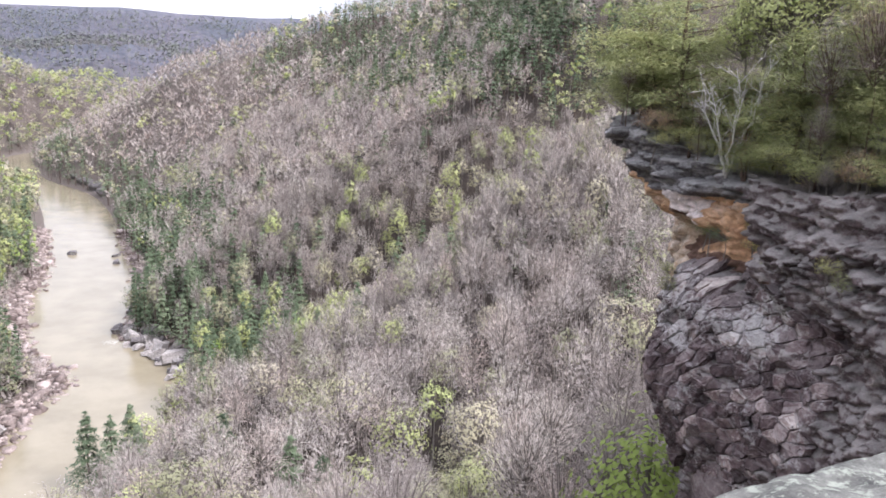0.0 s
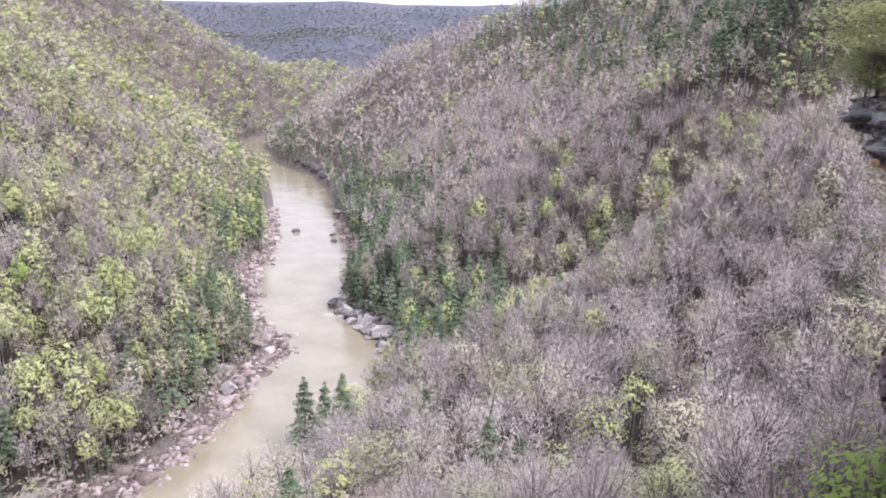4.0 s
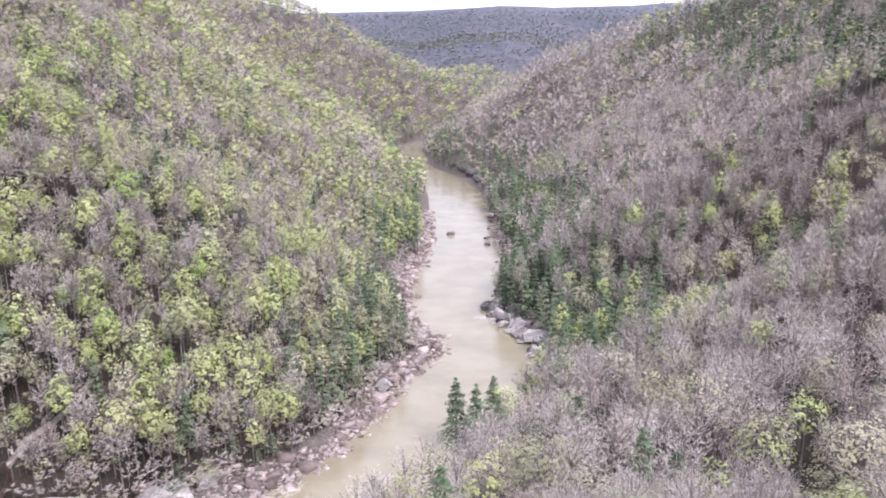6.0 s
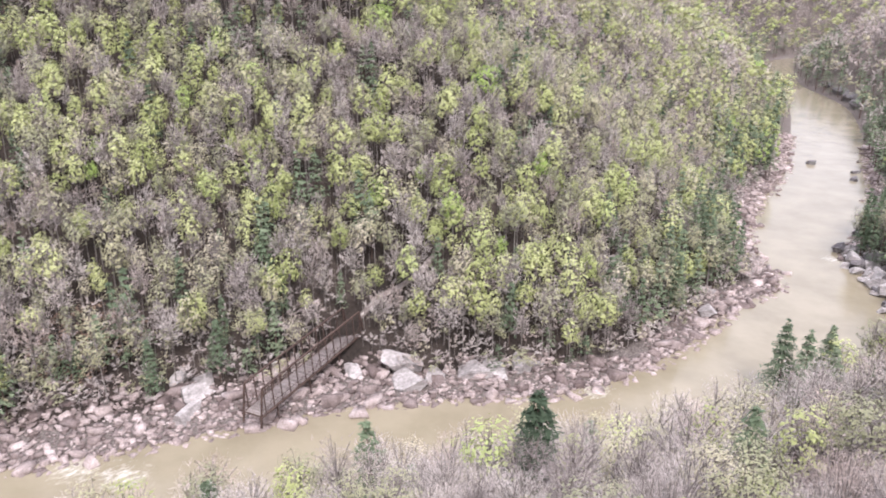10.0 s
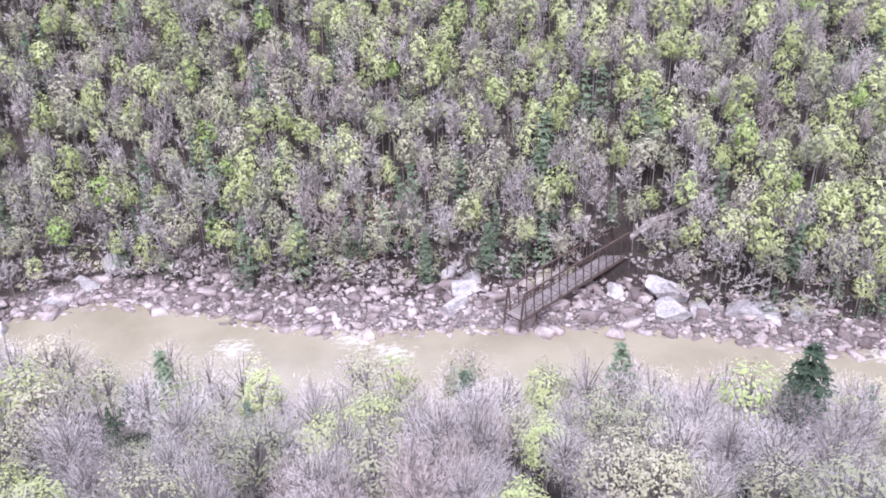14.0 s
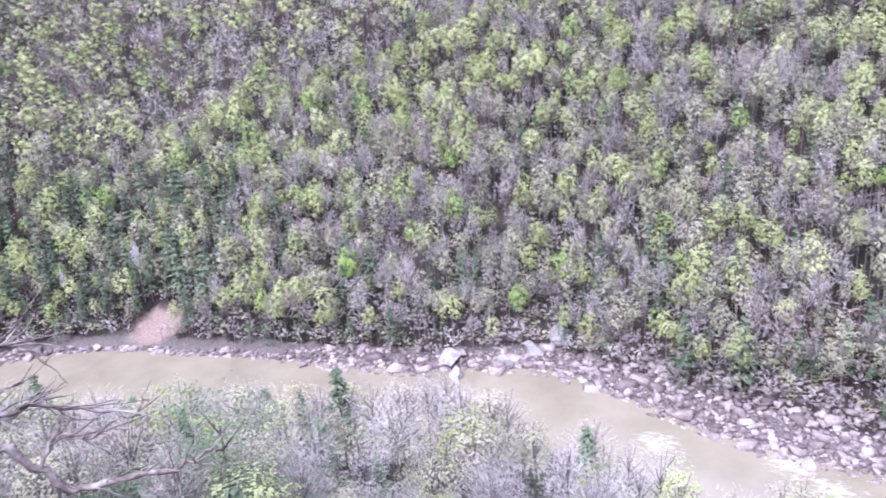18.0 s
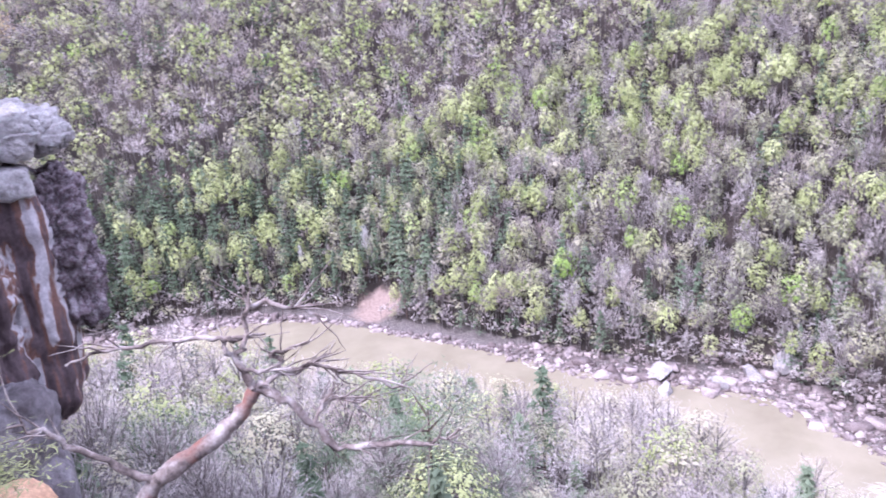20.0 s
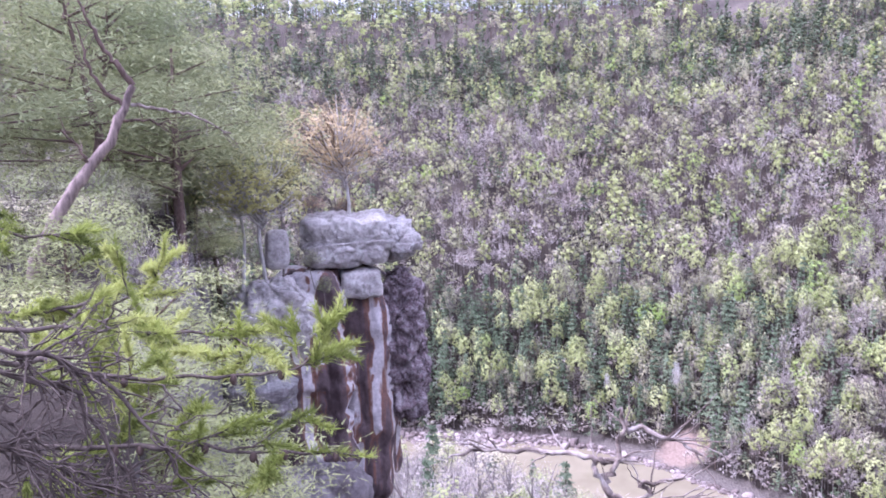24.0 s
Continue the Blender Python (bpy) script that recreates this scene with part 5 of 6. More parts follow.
for i in range(12):
    x = 0.5 + (LONG - 1.2) * i / 11
    part("floor_beam", beam((x, -WIDE / 2, 0.02), (x, WIDE / 2, 0.02), 0.22, 0.3), M_RUST, bridge)
for i in range(91):
    x = 0.2 + i * 0.40
    bm = beam((x, -WIDE / 2 + 0.25, 0.28), (x, WIDE / 2 - 0.25, 0.28), 0.07, 0.33)
    part("plank", bm, M_PLANK, bridge)
for x in (9.0, 20.0, 31.0):
    for s in (-1, 1):
        part("trestle_leg", beam((x + s * 0.2, s * 1.9, -8.5), (x, s * 1.6, -0.2), 0.35, 0.35), M_RUST, bridge)
    part("cross_brace", beam((x, -1.9, -3.6), (x, 1.9, -1.0), 0.14, 0.14), M_RUST, bridge)
part("abutment", rock_mesh("abutment", (2.2, 3.0, 3.4), 71, level=4, square=6, amp=0.2, strata=0.15, layer=0.6, mat=M_STONEWORK), None, bridge, "rough stone abutment").location = (-0.8, 0, -3.5)
tagged(bridge, "rusty dark steel truss bridge with weathered plank deck", "bridge")

M_CLAYPATH = rock_material("trodden_gravel", (0.16, 0.13, 0.12), (0.25, 0.21, 0.19), (0.34, 0.30, 0.28), 0.8, bump=0.05)
# the pale trail that leaves the bridge up the bank
trail_line = smooth_line([(-147, 94), (-148, 100), (-147, 107), (-147, 114), (-149, 121)], 1.0)
tz = land(trail_line[:, 0], trail_line[:, 1])[0]
tw = np.gradient(trail_line, axis=0)
tw /= np.linalg.norm(tw, axis=1)[:, None]
tn = np.stack([-tw[:, 1], tw[:, 0]], 1)
tv = []
for a, up in ((-0.75, -0.1), (-0.6, 0.2), (0, 0.26), (0.6, 0.2), (0.75, -0.1)):
    e = trail_line + tn * (a * (1 + 0.12 * waves(trail_line[:, 0], trail_line[:, 1], 51, 5, 2)))[:, None]
    tv.append(np.column_stack([e, np.maximum(tz, land(e[:, 0], e[:, 1])[0]) + up]))
trail = new("trail", mesh_of("trail", np.vstack(tv), grid_faces(len(trail_line), 5)[:, ::-1], M_CLAYPATH, smooth=True))
tagged(trail, "pale gravel trail climbing from the bridge", "path", kind="structure")

# a fallen trunk in the woods across the river
M_DEADWOOD = bark_material("silvered_dead_wood", (0.30, 0.26, 0.25), (0.66, 0.62, 0.60), 3.0)
lv, lf = limb_mesh([[(np.array([-7.0, 0, 0]), 0.38), (np.array([-2, 0.2, 0.3]), 0.33), (np.array([3, 0, 0.2]), 0.27), (np.array([8.0, 0.3, 0.1]), 0.14)],
                    [(np.array([4.0, 0, 0.2]), 0.12), (np.array([5.5, 0.9, 0.9]), 0.04)]], 8)
log = new("fallen_log", mesh_of("fallen_log", lv, lf, M_DEADWOOD, smooth=True))
log.matrix_world = pose(-198, -64, float(land([-198.0], [-64.0])[0][0]) + 0.9, 0, 3, 78)
tagged(log, "pale fallen trunk lying along the wooded bank", "log")


# ---- marked trees of the gorge ----
def on_ground(x, y):
    return float(land([float(x)], [float(y)])[0][0])


for i, (x, y, s) in enumerate(((-73, 154, 1.25), (-67, 152, 1.15), (-64.5, 156, 1.15), (-61, 151, 1.05), (-74, 121, 0.62), (-71, 125, 0.55), (-55, 205, 1.0), (-60, 197, 0.75), (-48, 214, 1.1))):
    tree("needle", i, x, y, on_ground(x, y) - 0.2, s, i * 1.3, "tall dark green pine standing out at the river bend", "pines at the river bend")
tree("cedar", 0, -62, 66, on_ground(-62, 66), 1.45, 0.4, "dense dark green conical cedar among bare trees")
for i, (x, y, s) in enumerate(((-118, -128, 1.0), (-122, -121, 0.85), (-119, -100, 0.9), (-122, -92, 0.85), (-121, -62, 1.0), (-108, -18, 0.62), (-100, -140, 0.7))):
    tree("needle", i + 1, x, y, on_ground(x, y) - 0.2, s, i * 2.1, "slender grey-green pine on the near river bank", "pines on the near bank", wide=0.8)
for i, (x, y, s) in enumerate(((-37.8, -50.2, 1.05), (-27.7, -51.9, 0.78), (-27.1, -45.4, 0.83), (-54.6, -52.7, 1.05), (-44.5, -41.6, 1.08), (-69.7, -50.3, 1.08), (-59.0, -39.2, 1.3), (-46.8, -30.6, 1.22))):
    tree("needle" if i % 3 else "scrub", i, x, y, on_ground(x, y) - 0.2, s, i * 1.7, "dark green pine on the slope below the rim", "pines on the slope below the rim", wide=0.9 if s > 0.8 else 1.4)
M_SNAG = woods_material("snag_twigs", [(0.0, (0.55, 0.53, 0.5)), (1.0, (0.66, 0.64, 0.62))])
for x, y, s in ((-199, -150, 1.25), (-192, -172, 0.9)):
    tree("bare", 3, x, y, on_ground(x, y), s, 0.3, "bleached dead snag at the forest edge", name="dead_snag", wide=0.4, bark=M_DEADWOOD, crown=M_SNAG)

# ---- plants of the headland across the bay ----
M_PALE_TWIG = woods_material("pale_twigs", [(0.0, (0.55, 0.53, 0.52)), (1.0, (0.68, 0.66, 0.64))])
M_GOLD = woods_material("golden_buds", [(0.0, (0.46, 0.35, 0.20)), (1.0, (0.56, 0.45, 0.28))], 0.35)
M_OLIVE = woods_material("olive_pine_needles", [(0.0, (0.21, 0.235, 0.115)), (0.5, (0.30, 0.325, 0.155)), (1.0, (0.41, 0.42, 0.20))], 0.3)
M_RIM_PINE = woods_material("grey_green_pine_needles", [(0.0, (0.18, 0.21, 0.115)), (0.5, (0.27, 0.295, 0.16)), (1.0, (0.38, 0.40, 0.21))], 0.3)
M_YELLOW = woods_material("yellow_green_leaves", [(0.0, (0.42, 0.41, 0.17)), (1.0, (0.54, 0.52, 0.24))], 0.35)
M_SPRING = woods_material("bright_spring_leaves", [(0.0, (0.20, 0.27, 0.07)), (1.0, (0.27, 0.34, 0.10))], 0.35)
M_RUSSET = woods_material("russet_leaves", [(0.0, (0.34, 0.24, 0.16)), (1.0, (0.42, 0.30, 0.21))], 0.3)
def head_spot(u, back):
    """A place on the headland's top, back from its edge."""
    top = head_top(u)
    p = head_skin(u, top, 0, False) - OUT * back
    return p.x, p.y + 0.25 * back, top + (88.6 - top) * float(ease(back, 0.8, 3.4)) - 0.15


hrng = np.random.default_rng(23)
for i, (u, back, size) in enumerate(((9.8, 2.4, 0.32), (10.8, 2.8, 0.38), (11.8, 2.6, 0.36), (12.8, 3.0, 0.40), (11.2, 3.8, 0.44), (17.6, 4.6, 0.44))):
    tree("leaf", i, *head_spot(u, back), size, i * 1.3, "tree in bright yellow-green leaf on the headland", "leafing trees on the headland", wide=1.15)
for i, (u, back, size, w) in enumerate(((5.4, 1.2, 0.22, 1.4), (6.4, 1.6, 0.28, 1.4), (7.6, 1.2, 0.20, 1.6), (7.8, 2.8, 0.36, 1.3), (8.8, 1.6, 0.24, 1.5), (10.4, 1.5, 0.17, 1.7),
                                          (13.4, 2.0, 0.24, 1.5), (14.4, 1.2, 0.15, 1.7), (14.8, 3.4, 0.36, 1.3), (16.4, 2.6, 0.28, 1.4), (18.6, 2.4, 0.28, 1.5), (16.0, 5.0, 0.46, 1.3))):
    tree("scrub", i, *head_spot(u, back), size, i * 1.7, "scrubby olive-green pine on the cliff top", "pines on the headland", wide=w, crown=M_OLIVE)
for i, (u, back, size) in enumerate(((14.8, 2.6, 0.30), (15.8, 2.4, 0.34), (16.8, 3.0, 0.38), (17.8, 2.6, 0.36), (18.8, 4.2, 0.42), (16.2, 4.4, 0.46), (15.0, 4.8, 0.44), (19.6, 2.4, 0.30))):
    tree("bud" if i % 2 else "bare", i, *head_spot(u, back), size, i * 2.2, "budding russet-brown hardwood on the cliff top", "hardwoods on the headland", crown=(M_RUSSET, M_GOLD, None)[i % 3])
for i in range(110):
    u, back = hrng.uniform(5.6, 19.5), hrng.uniform(0.2, 3.2)
    kind = ("bud", "scrub", "bud", "bare", "bud")[i % 5]
    x, y, z = head_spot(u, back)
    size = hrng.uniform(0.07, 0.13) * (1.0 + 0.25 * back)
    tree(kind, i, x, y, z - (2.0 if kind == "scrub" else 5.0) * size, size, hrng.uniform(0, 6), "olive-brown shrub crowding the cliff edge", "shrubs on the headland", name="shrub", wide=1.0 if kind == "bare" else 1.6, crown=(M_OLIVE, M_OLIVE, M_RUSSET, M_TWIG, M_YELLOW)[i % 5])
for i, (u, back, size) in enumerate(((10.6, 0.5, 0.17), (15.2, 0.5, 0.20), (15.0, 0.9, 0.36), (7.4, 0.4, 0.17), (16.6, 1.2, 0.42), (6.4, 0.6, 0.15))):
    tree("bare", i + 1, *head_spot(u, back), size, i * 2.0, "thin dark-stemmed sapling on the cliff edge", "saplings on the headland", wide=0.7, bark=M_PINE_BARK)
# tufts that root in the cracks of the face
for i, (u, z, size, mt) in enumerate(((9.6, 82.9, 0.13, M_OLIVE), (10.4, 82.9, 0.12, M_OLIVE), (11.2, 82.9, 0.10, M_NEEDLE), (9.4, 81.4, 0.08, M_OLIVE), (9.9, 80.8, 0.09, M_OLIVE), (9.0, 80.4, 0.06, M_BUD), (12.9, 82.9, 0.10, M_YELLOW), (12.6, 83.6, 0.09, M_OLIVE),
                                       (17.6, 83.4, 0.08, M_YELLOW), (18.2, 83.2, 0.07, M_OLIVE), (13.8, 82.7, 0.06, M_OLIVE), (9.2, 87.0, 0.06, M_YELLOW))):
    p = head_skin(u, z, -0.1, False)
    tree("bud", i, p.x, p.y, p.z - 0.1, size, i * 1.1, "low olive-green shrub in a crack of the cliff", "shrubs on the face", name="shrub", wide=1.5, crown=mt)
for i, (x, y, s) in enumerate(((11.6, 39.0, 0.62), (14.2, 41.5, 0.6), (9.6, 42.0, 0.52))):
    tree("leaf", i, x, y, on_ground(x, y) - 0.3, s * 0.9, i * 0.8, "round yellow-green tree at the cliff foot", wide=1.3)

foot_z = on_ground(10.7, 36.6)
tree("leaf", 3, 10.7, 36.6, foot_z - 0.3, (74.6 - foot_z) / 17.0, 0.8, "full bright green tree at the cliff foot", wide=0.9, crown=M_SPRING)

# ---- plants of the pillar and the rim ----
tree("bare", 5, -19.9, -34.7, 84.6, 0.53, 0.5, "white-barked tree with golden buds on the capstone", name="birch_tree", wide=1.3, bark=M_PALE_BARK, crown=M_GOLD)
tree("bud", 2, -19.7, -35.3, 85.4, 0.47, 0.5, "golden-orange budding tree on the capstone", wide=1.5, crown=M_GOLD, bark=M_PINE_BARK)
tree("leaf", 2, -18.6, -35.6, 87.0, 0.10, 1.5, "russet shrub on the capstone", name="shrub", wide=1.6, crown=M_RUSSET)
tree("leaf", 0, -20.6, -35.8, 87.0, 0.09, 0.5, "russet shrub on the capstone", name="shrub", wide=1.8, crown=M_RUSSET)
tree("leaf", 1, -15.2, -33.6, 83.6, 0.48, 2.0, "slender yellow-green birch beside the pillar", wide=1.35, bark=M_PALE_BARK, crown=M_YELLOW)
tree("leaf", 2, -14.0, -33.9, 84.2, 0.40, 1.1, "slender yellow-green birch beside the pillar", wide=1.3, bark=M_PALE_BARK, crown=M_YELLOW)
tree("leaf", 3, -16.4, -34.8, 84.0, 0.45, 0.7, "slender yellow-green birch beside the pillar", wide=0.8, crown=M_YELLOW)
for i, (x, y, s, w) in enumerate(((-5.6, -24.5, 0.42, 1.5), (-9.4, -27.5, 0.44, 1.4), (-8.2, -31.0, 0.50, 1.4), (-1.6, -22.0, 0.5, 1.4), (-6.6, -36.0, 0.56, 1.3), (-4.0, -30.0, 0.55, 1.3), (-10.6, -38.0, 0.6, 1.3), (-10.6, -31.4, 0.36, 1.5), (-11.4, -34.6, 0.42, 1.4), (-13.2, -38.4, 0.46, 1.4), (-15.4, -40.5, 0.52, 1.4), (-13.0, -42.0, 0.6, 1.3), (-9.0, -33.6, 0.45, 1.4), (-17.2, -43.0, 0.5, 1.3))):
    tree("scrub", i + 2, x, y, on_ground(x, y) - 0.2, s, i * 1.9, "bushy grey-green pine on the gorge rim", "pines on the rim", wide=w * 0.86, crown=M_RIM_PINE)
for i, (x, y, s) in enumerate(((-6.0, -19.0, 0.26), (-8.4, -23.0, 0.3), (-4.4, -14.6, 0.24), (-10.8, -27.8, 0.3), (-11.6, -33.5, 0.34), (-3.2, -25.5, 0.42))):
    tree("bare", i, x, y, on_ground(x, y) - 0.2, s, i * 1.9, "bare grey hardwood on the gorge rim", "hardwoods on the rim")
brng = np.random.default_rng(9)
for i in range(55):
    y = brng.uniform(-27, -12)
    x = float(np.interp(y, [p[0] for p in RIM], [p[1] for p in RIM])) + brng.uniform(-1.4, 4.5)
    tree("bud", i, x, y, on_ground(x, y) - 0.25, brng.uniform(0.06, 0.13), brng.uniform(0, 6), "low olive-brown shrub on the rim", "shrubs on the rim", name="shrub", wide=1.7, crown=(M_OLIVE, M_BUD, M_OLIVE, None)[i % 4])
for i in range(50):
    y = brng.uniform(-21, -9)
    x = float(np.interp(y, [p[0] for p in RIM], [p[1] for p in RIM])) + brng.uniform(-2.6, 0.2)
    if x < -3.6 - 0.06 * (-y):
        continue
    tree(("bud", "scrub", "bare")[i % 3], i, x, y, min(on_ground(x, y), 88.0) - 0.3, brng.uniform(0.08, 0.14), brng.uniform(0, 6), "tangled olive-brown bush clinging to the rim", "bushes on the rim face", name="bush", wide=1.5, crown=(M_OLIVE, M_OLIVE, M_TWIG)[i % 3])
for i, (x, y, z, s) in enumerate(((-1.4, -6.4, 86.9, 0.09), (-2.2, -7.2, 86.8, 0.10), (-2.8, -8.4, 86.8, 0.12), (-1.8, -8.8, 87.2, 0.11), (-0.8, -7.4, 87.2, 0.09), (-2.4, -10.4, 87.2, 0.13), (-1.0, -9.8, 87.6, 0.10), (-2.0, -6.2, 86.2, 0.09), (-0.9, -6.4, 86.6, 0.09), (-1.3, -7.0, 86.4, 0.1), (-2.9, -6.9, 85.8, 0.10))):
    tree("scrub" if i % 3 else "bud", i, x, y, z, s, i * 1.3, "low olive pine scrub under the overlook", "scrub under the overlook", name="bush", wide=1.5, crown=M_OLIVE)
for i in range(26):
    y = brng.uniform(-41, -27)
    x = float(np.interp(y, [p[0] for p in RIM], [p[1] for p in RIM])) + brng.uniform(-0.4, 2.6)
    tree(("bud", "scrub", "bare")[i % 3], i, x, y, on_ground(x, y) - 0.25, brng.uniform(0.09, 0.17), brng.uniform(0, 6), "olive shrub on the rim behind the pillar", "shrubs behind the pillar", name="shrub", wide=1.6, crown=(M_OLIVE, M_OLIVE, M_TWIG)[i % 3])
for i, (x, y, z, s, mt) in enumerate(((-16.9, -32.6, 84.6, 0.11, M_BUD), (-17.4, -32.6, 83.6, 0.09, M_OLIVE), (-16.6, -32.2, 82.6, 0.08, M_RUSSET), (-20.6, -33.0, 83.8, 0.06, M_LEAF), (-13.8, -31.0, 81.4, 0.06, M_OLIVE))):
    tree("bud", i, x, y, z, s, i * 1.1, "dark shrub growing from the pillar's cracks", "shrubs on the pillar", name="shrub", wide=1.5, crown=mt)
for i, (x, y, s) in enumerate(((-20.0, -24.0, 0.55), (-25.0, -27.0, 0.62), (-17.0, -20.0, 0.5), (-30.0, -22.0, 0.7), (-24.0, -18.0, 0.6), (-33.0, -33.0, 0.7))):
    tree("needle", i, x, y, on_ground(x, y) - 0.3, s, i * 1.2, "dark green pine below the rim", "pines below the rim")


# ---- close by: dead branch and living pine boughs ----
def tube(paths, sides=7):
    v, f = limb_mesh(paths, sides)
    return v, f


def wander(pts, r0, r1, seed, jitter=0.012, n=5):
    """A crooked, tapering limb through a few points."""
    q = np.random.default_rng(seed)
    line = []
    p = np.array(pts, float)
    for i in range(len(p) - 1):
        for t in np.linspace(0, 1, n, endpoint=False):
            line.append(p[i] * (1 - t) + p[i + 1] * t)
    line.append(p[-1])
    line = np.array(line)
    line[1:-1] += q.normal(0, jitter, (len(line) - 2, 3))
    rad = np.linspace(r0, r1, len(line)) * (1 + 0.12 * q.normal(size=len(line)))
    return list(zip(line, rad))


def twigs(path, count, length, r0, seed, droop=0.0, spread=0.8, start=0.25):
    """Side twigs along a limb."""
    q = np.random.default_rng(seed)
    pts = np.array([p for p, _ in path])
    out = []
    for _ in range(count):
        i = int(q.integers(int(len(pts) * start), len(pts) - 1))
        way = pts[min(i + 1, len(pts) - 1)] - pts[max(i - 1, 0)]
        way = way / (np.linalg.norm(way) + 1e-9) + q.normal(0, spread, 3) + np.array([0, 0, -droop])
        way /= np.linalg.norm(way)
        ln = length * q.uniform(0.4, 1.0)
        out.append(wander([pts[i], pts[i] + way * ln * 0.5, pts[i] + way * ln + q.normal(0, 0.15 * ln, 3)], r0, r0 * 0.25, int(q.integers(1e6)), 0.004, 3))
    return out


def dead_material(name, red):
    m, n, l, b = material(name, 0.85, spec=0.2)
    pos = n.new("ShaderNodeTexCoord").outputs["Object"]
    grain = noise_node(n, l, 9.0, 7, 0.7, pos)
    patch = noise_node(n, l, 3.2, 4, 0.6, pos)
    r = ramp(n, [(0.36, (0.06, 0.045, 0.04)), (0.50, (0.22, 0.175, 0.155)), (0.70, (0.46, 0.415, 0.39))])
    l.new(grain.outputs["Fac"], r.inputs[0])
    g = ramp(n, [(red, (0, 0, 0)), (red + 0.1, (0.8, 0.8, 0.8))])
    l.new(patch.outputs["Fac"], g.inputs[0])
    l.new(mixed(n, l, g.outputs[0], r.outputs[0], (0.20, 0.085, 0.06)), b.inputs["Base Color"])
    bumped(n, l, b, grain.outputs["Fac"], 0.8, 0.01)
    return m


M_DEAD, M_DEAD_STEM = dead_material("bleached_dead_pine", 0.68), dead_material("peeling_dead_pine", 0.54)
FAR_D = 3.7 / 4.5   # the snag stands this much of the way out


def snag(p):
    return (-0.70 + (p[0] + 0.70) * FAR_D, -0.62 + (p[1] + 0.62) * FAR_D, 90 + (p[2] - 90) * FAR_D)


dead = new("dead_pine_limb")
stem = wander([snag(p) for p in ((-2.6, -4.7, 85.2), (-3.1, -4.4, 86.8), (-3.41, -4.17, 87.38), (-3.65, -3.97, 87.54), (-3.80, -3.84, 87.66), (-3.90, -3.73, 87.86))], 0.055, 0.036, 1, 0.006)
DEAD_LIMBS = [
    [(-3.90, -3.73, 87.86), (-3.87, -3.76, 88.00), (-3.81, -3.82, 88.15), (-3.81, -3.82, 88.21)],
    [(-3.81, -3.82, 88.21), (-3.69, -3.93, 88.26), (-3.51, -4.08, 88.27), (-3.33, -4.22, 88.28), (-3.14, -4.35, 88.24)],
    [(-3.81, -3.82, 88.21), (-3.89, -3.75, 88.21), (-3.98, -3.65, 88.21)],
    [(-3.87, -3.77, 88.07), (-3.90, -3.73, 88.22), (-3.93, -3.70, 88.48), (-3.89, -3.74, 88.56)],
    [(-3.92, -3.71, 88.42), (-4.08, -3.55, 88.36), (-4.22, -3.38, 88.26)],
    [(-3.90, -3.73, 87.86), (-4.03, -3.59, 87.76), (-4.20, -3.39, 87.39), (-4.39, -3.14, 87.37), (-4.54, -2.91, 87.33), (-4.63, -2.74, 87.44)],
    [(-3.90, -3.73, 87.86), (-4.02, -3.61, 87.96), (-4.17, -3.43, 87.97), (-4.38, -3.16, 87.81), (-4.47, -3.02, 87.75)]]
DEAD_MORE = [
    [(-4.12, -3.50, 87.56), (-4.20, -3.40, 87.72), (-4.33, -3.22, 87.70)],
    [(-4.02, -3.61, 87.96), (-4.0, -3.62, 88.08), (-4.14, -3.46, 88.12)],
    [(-3.87, -3.76, 88.0), (-4.0, -3.63, 87.95), (-4.1, -3.52, 87.93)],
    [(-3.41, -4.17, 87.38), (-3.27, -4.27, 87.55), (-3.05, -4.41, 87.83), (-2.84, -4.53, 87.97)]]
sv, sf = tube([stem], 9)
part("stem", mesh_of("stem", sv, sf, M_DEAD_STEM, smooth=True), None, dead, "reddish peeling dead stem")
for i, pts in enumerate(DEAD_LIMBS + DEAD_MORE):
    big = 0.027 if i in (0, 5, 10) else 0.015
    main = wander([snag(p) for p in pts], big, 0.006, 10 + i, 0.010)
    fine_twigs = twigs(main, 3 if i in (0, 2, 3) else 18 if i in (5, 6, 7) else 7, 0.30, 0.0058, 40 + i, droop=-0.1, spread=0.5)
    v, f = tube([main], 7)
    limb = part("limb", mesh_of("limb", v, f, M_DEAD, smooth=True), None, dead)
    v, f = tube(fine_twigs, 4)
    tagged(part("twig_spray", mesh_of("twig_spray", v, f, M_DEAD), None, limb), kind="stuff")
tagged(dead, "bleached dead pine limb with forked bare twigs", "dead branch")

M_FRESH = woods_material("fresh_pine_needles", [(0.0, (0.13, 0.155, 0.045)), (0.4, (0.24, 0.285, 0.075)), (0.75, (0.37, 0.42, 0.11)), (1.0, (0.48, 0.51, 0.18))], 0.35)
M_BOUGH = bark_material("grey_brown_twig_bark", (0.04, 0.03, 0.027), (0.17, 0.135, 0.12), 12.0)


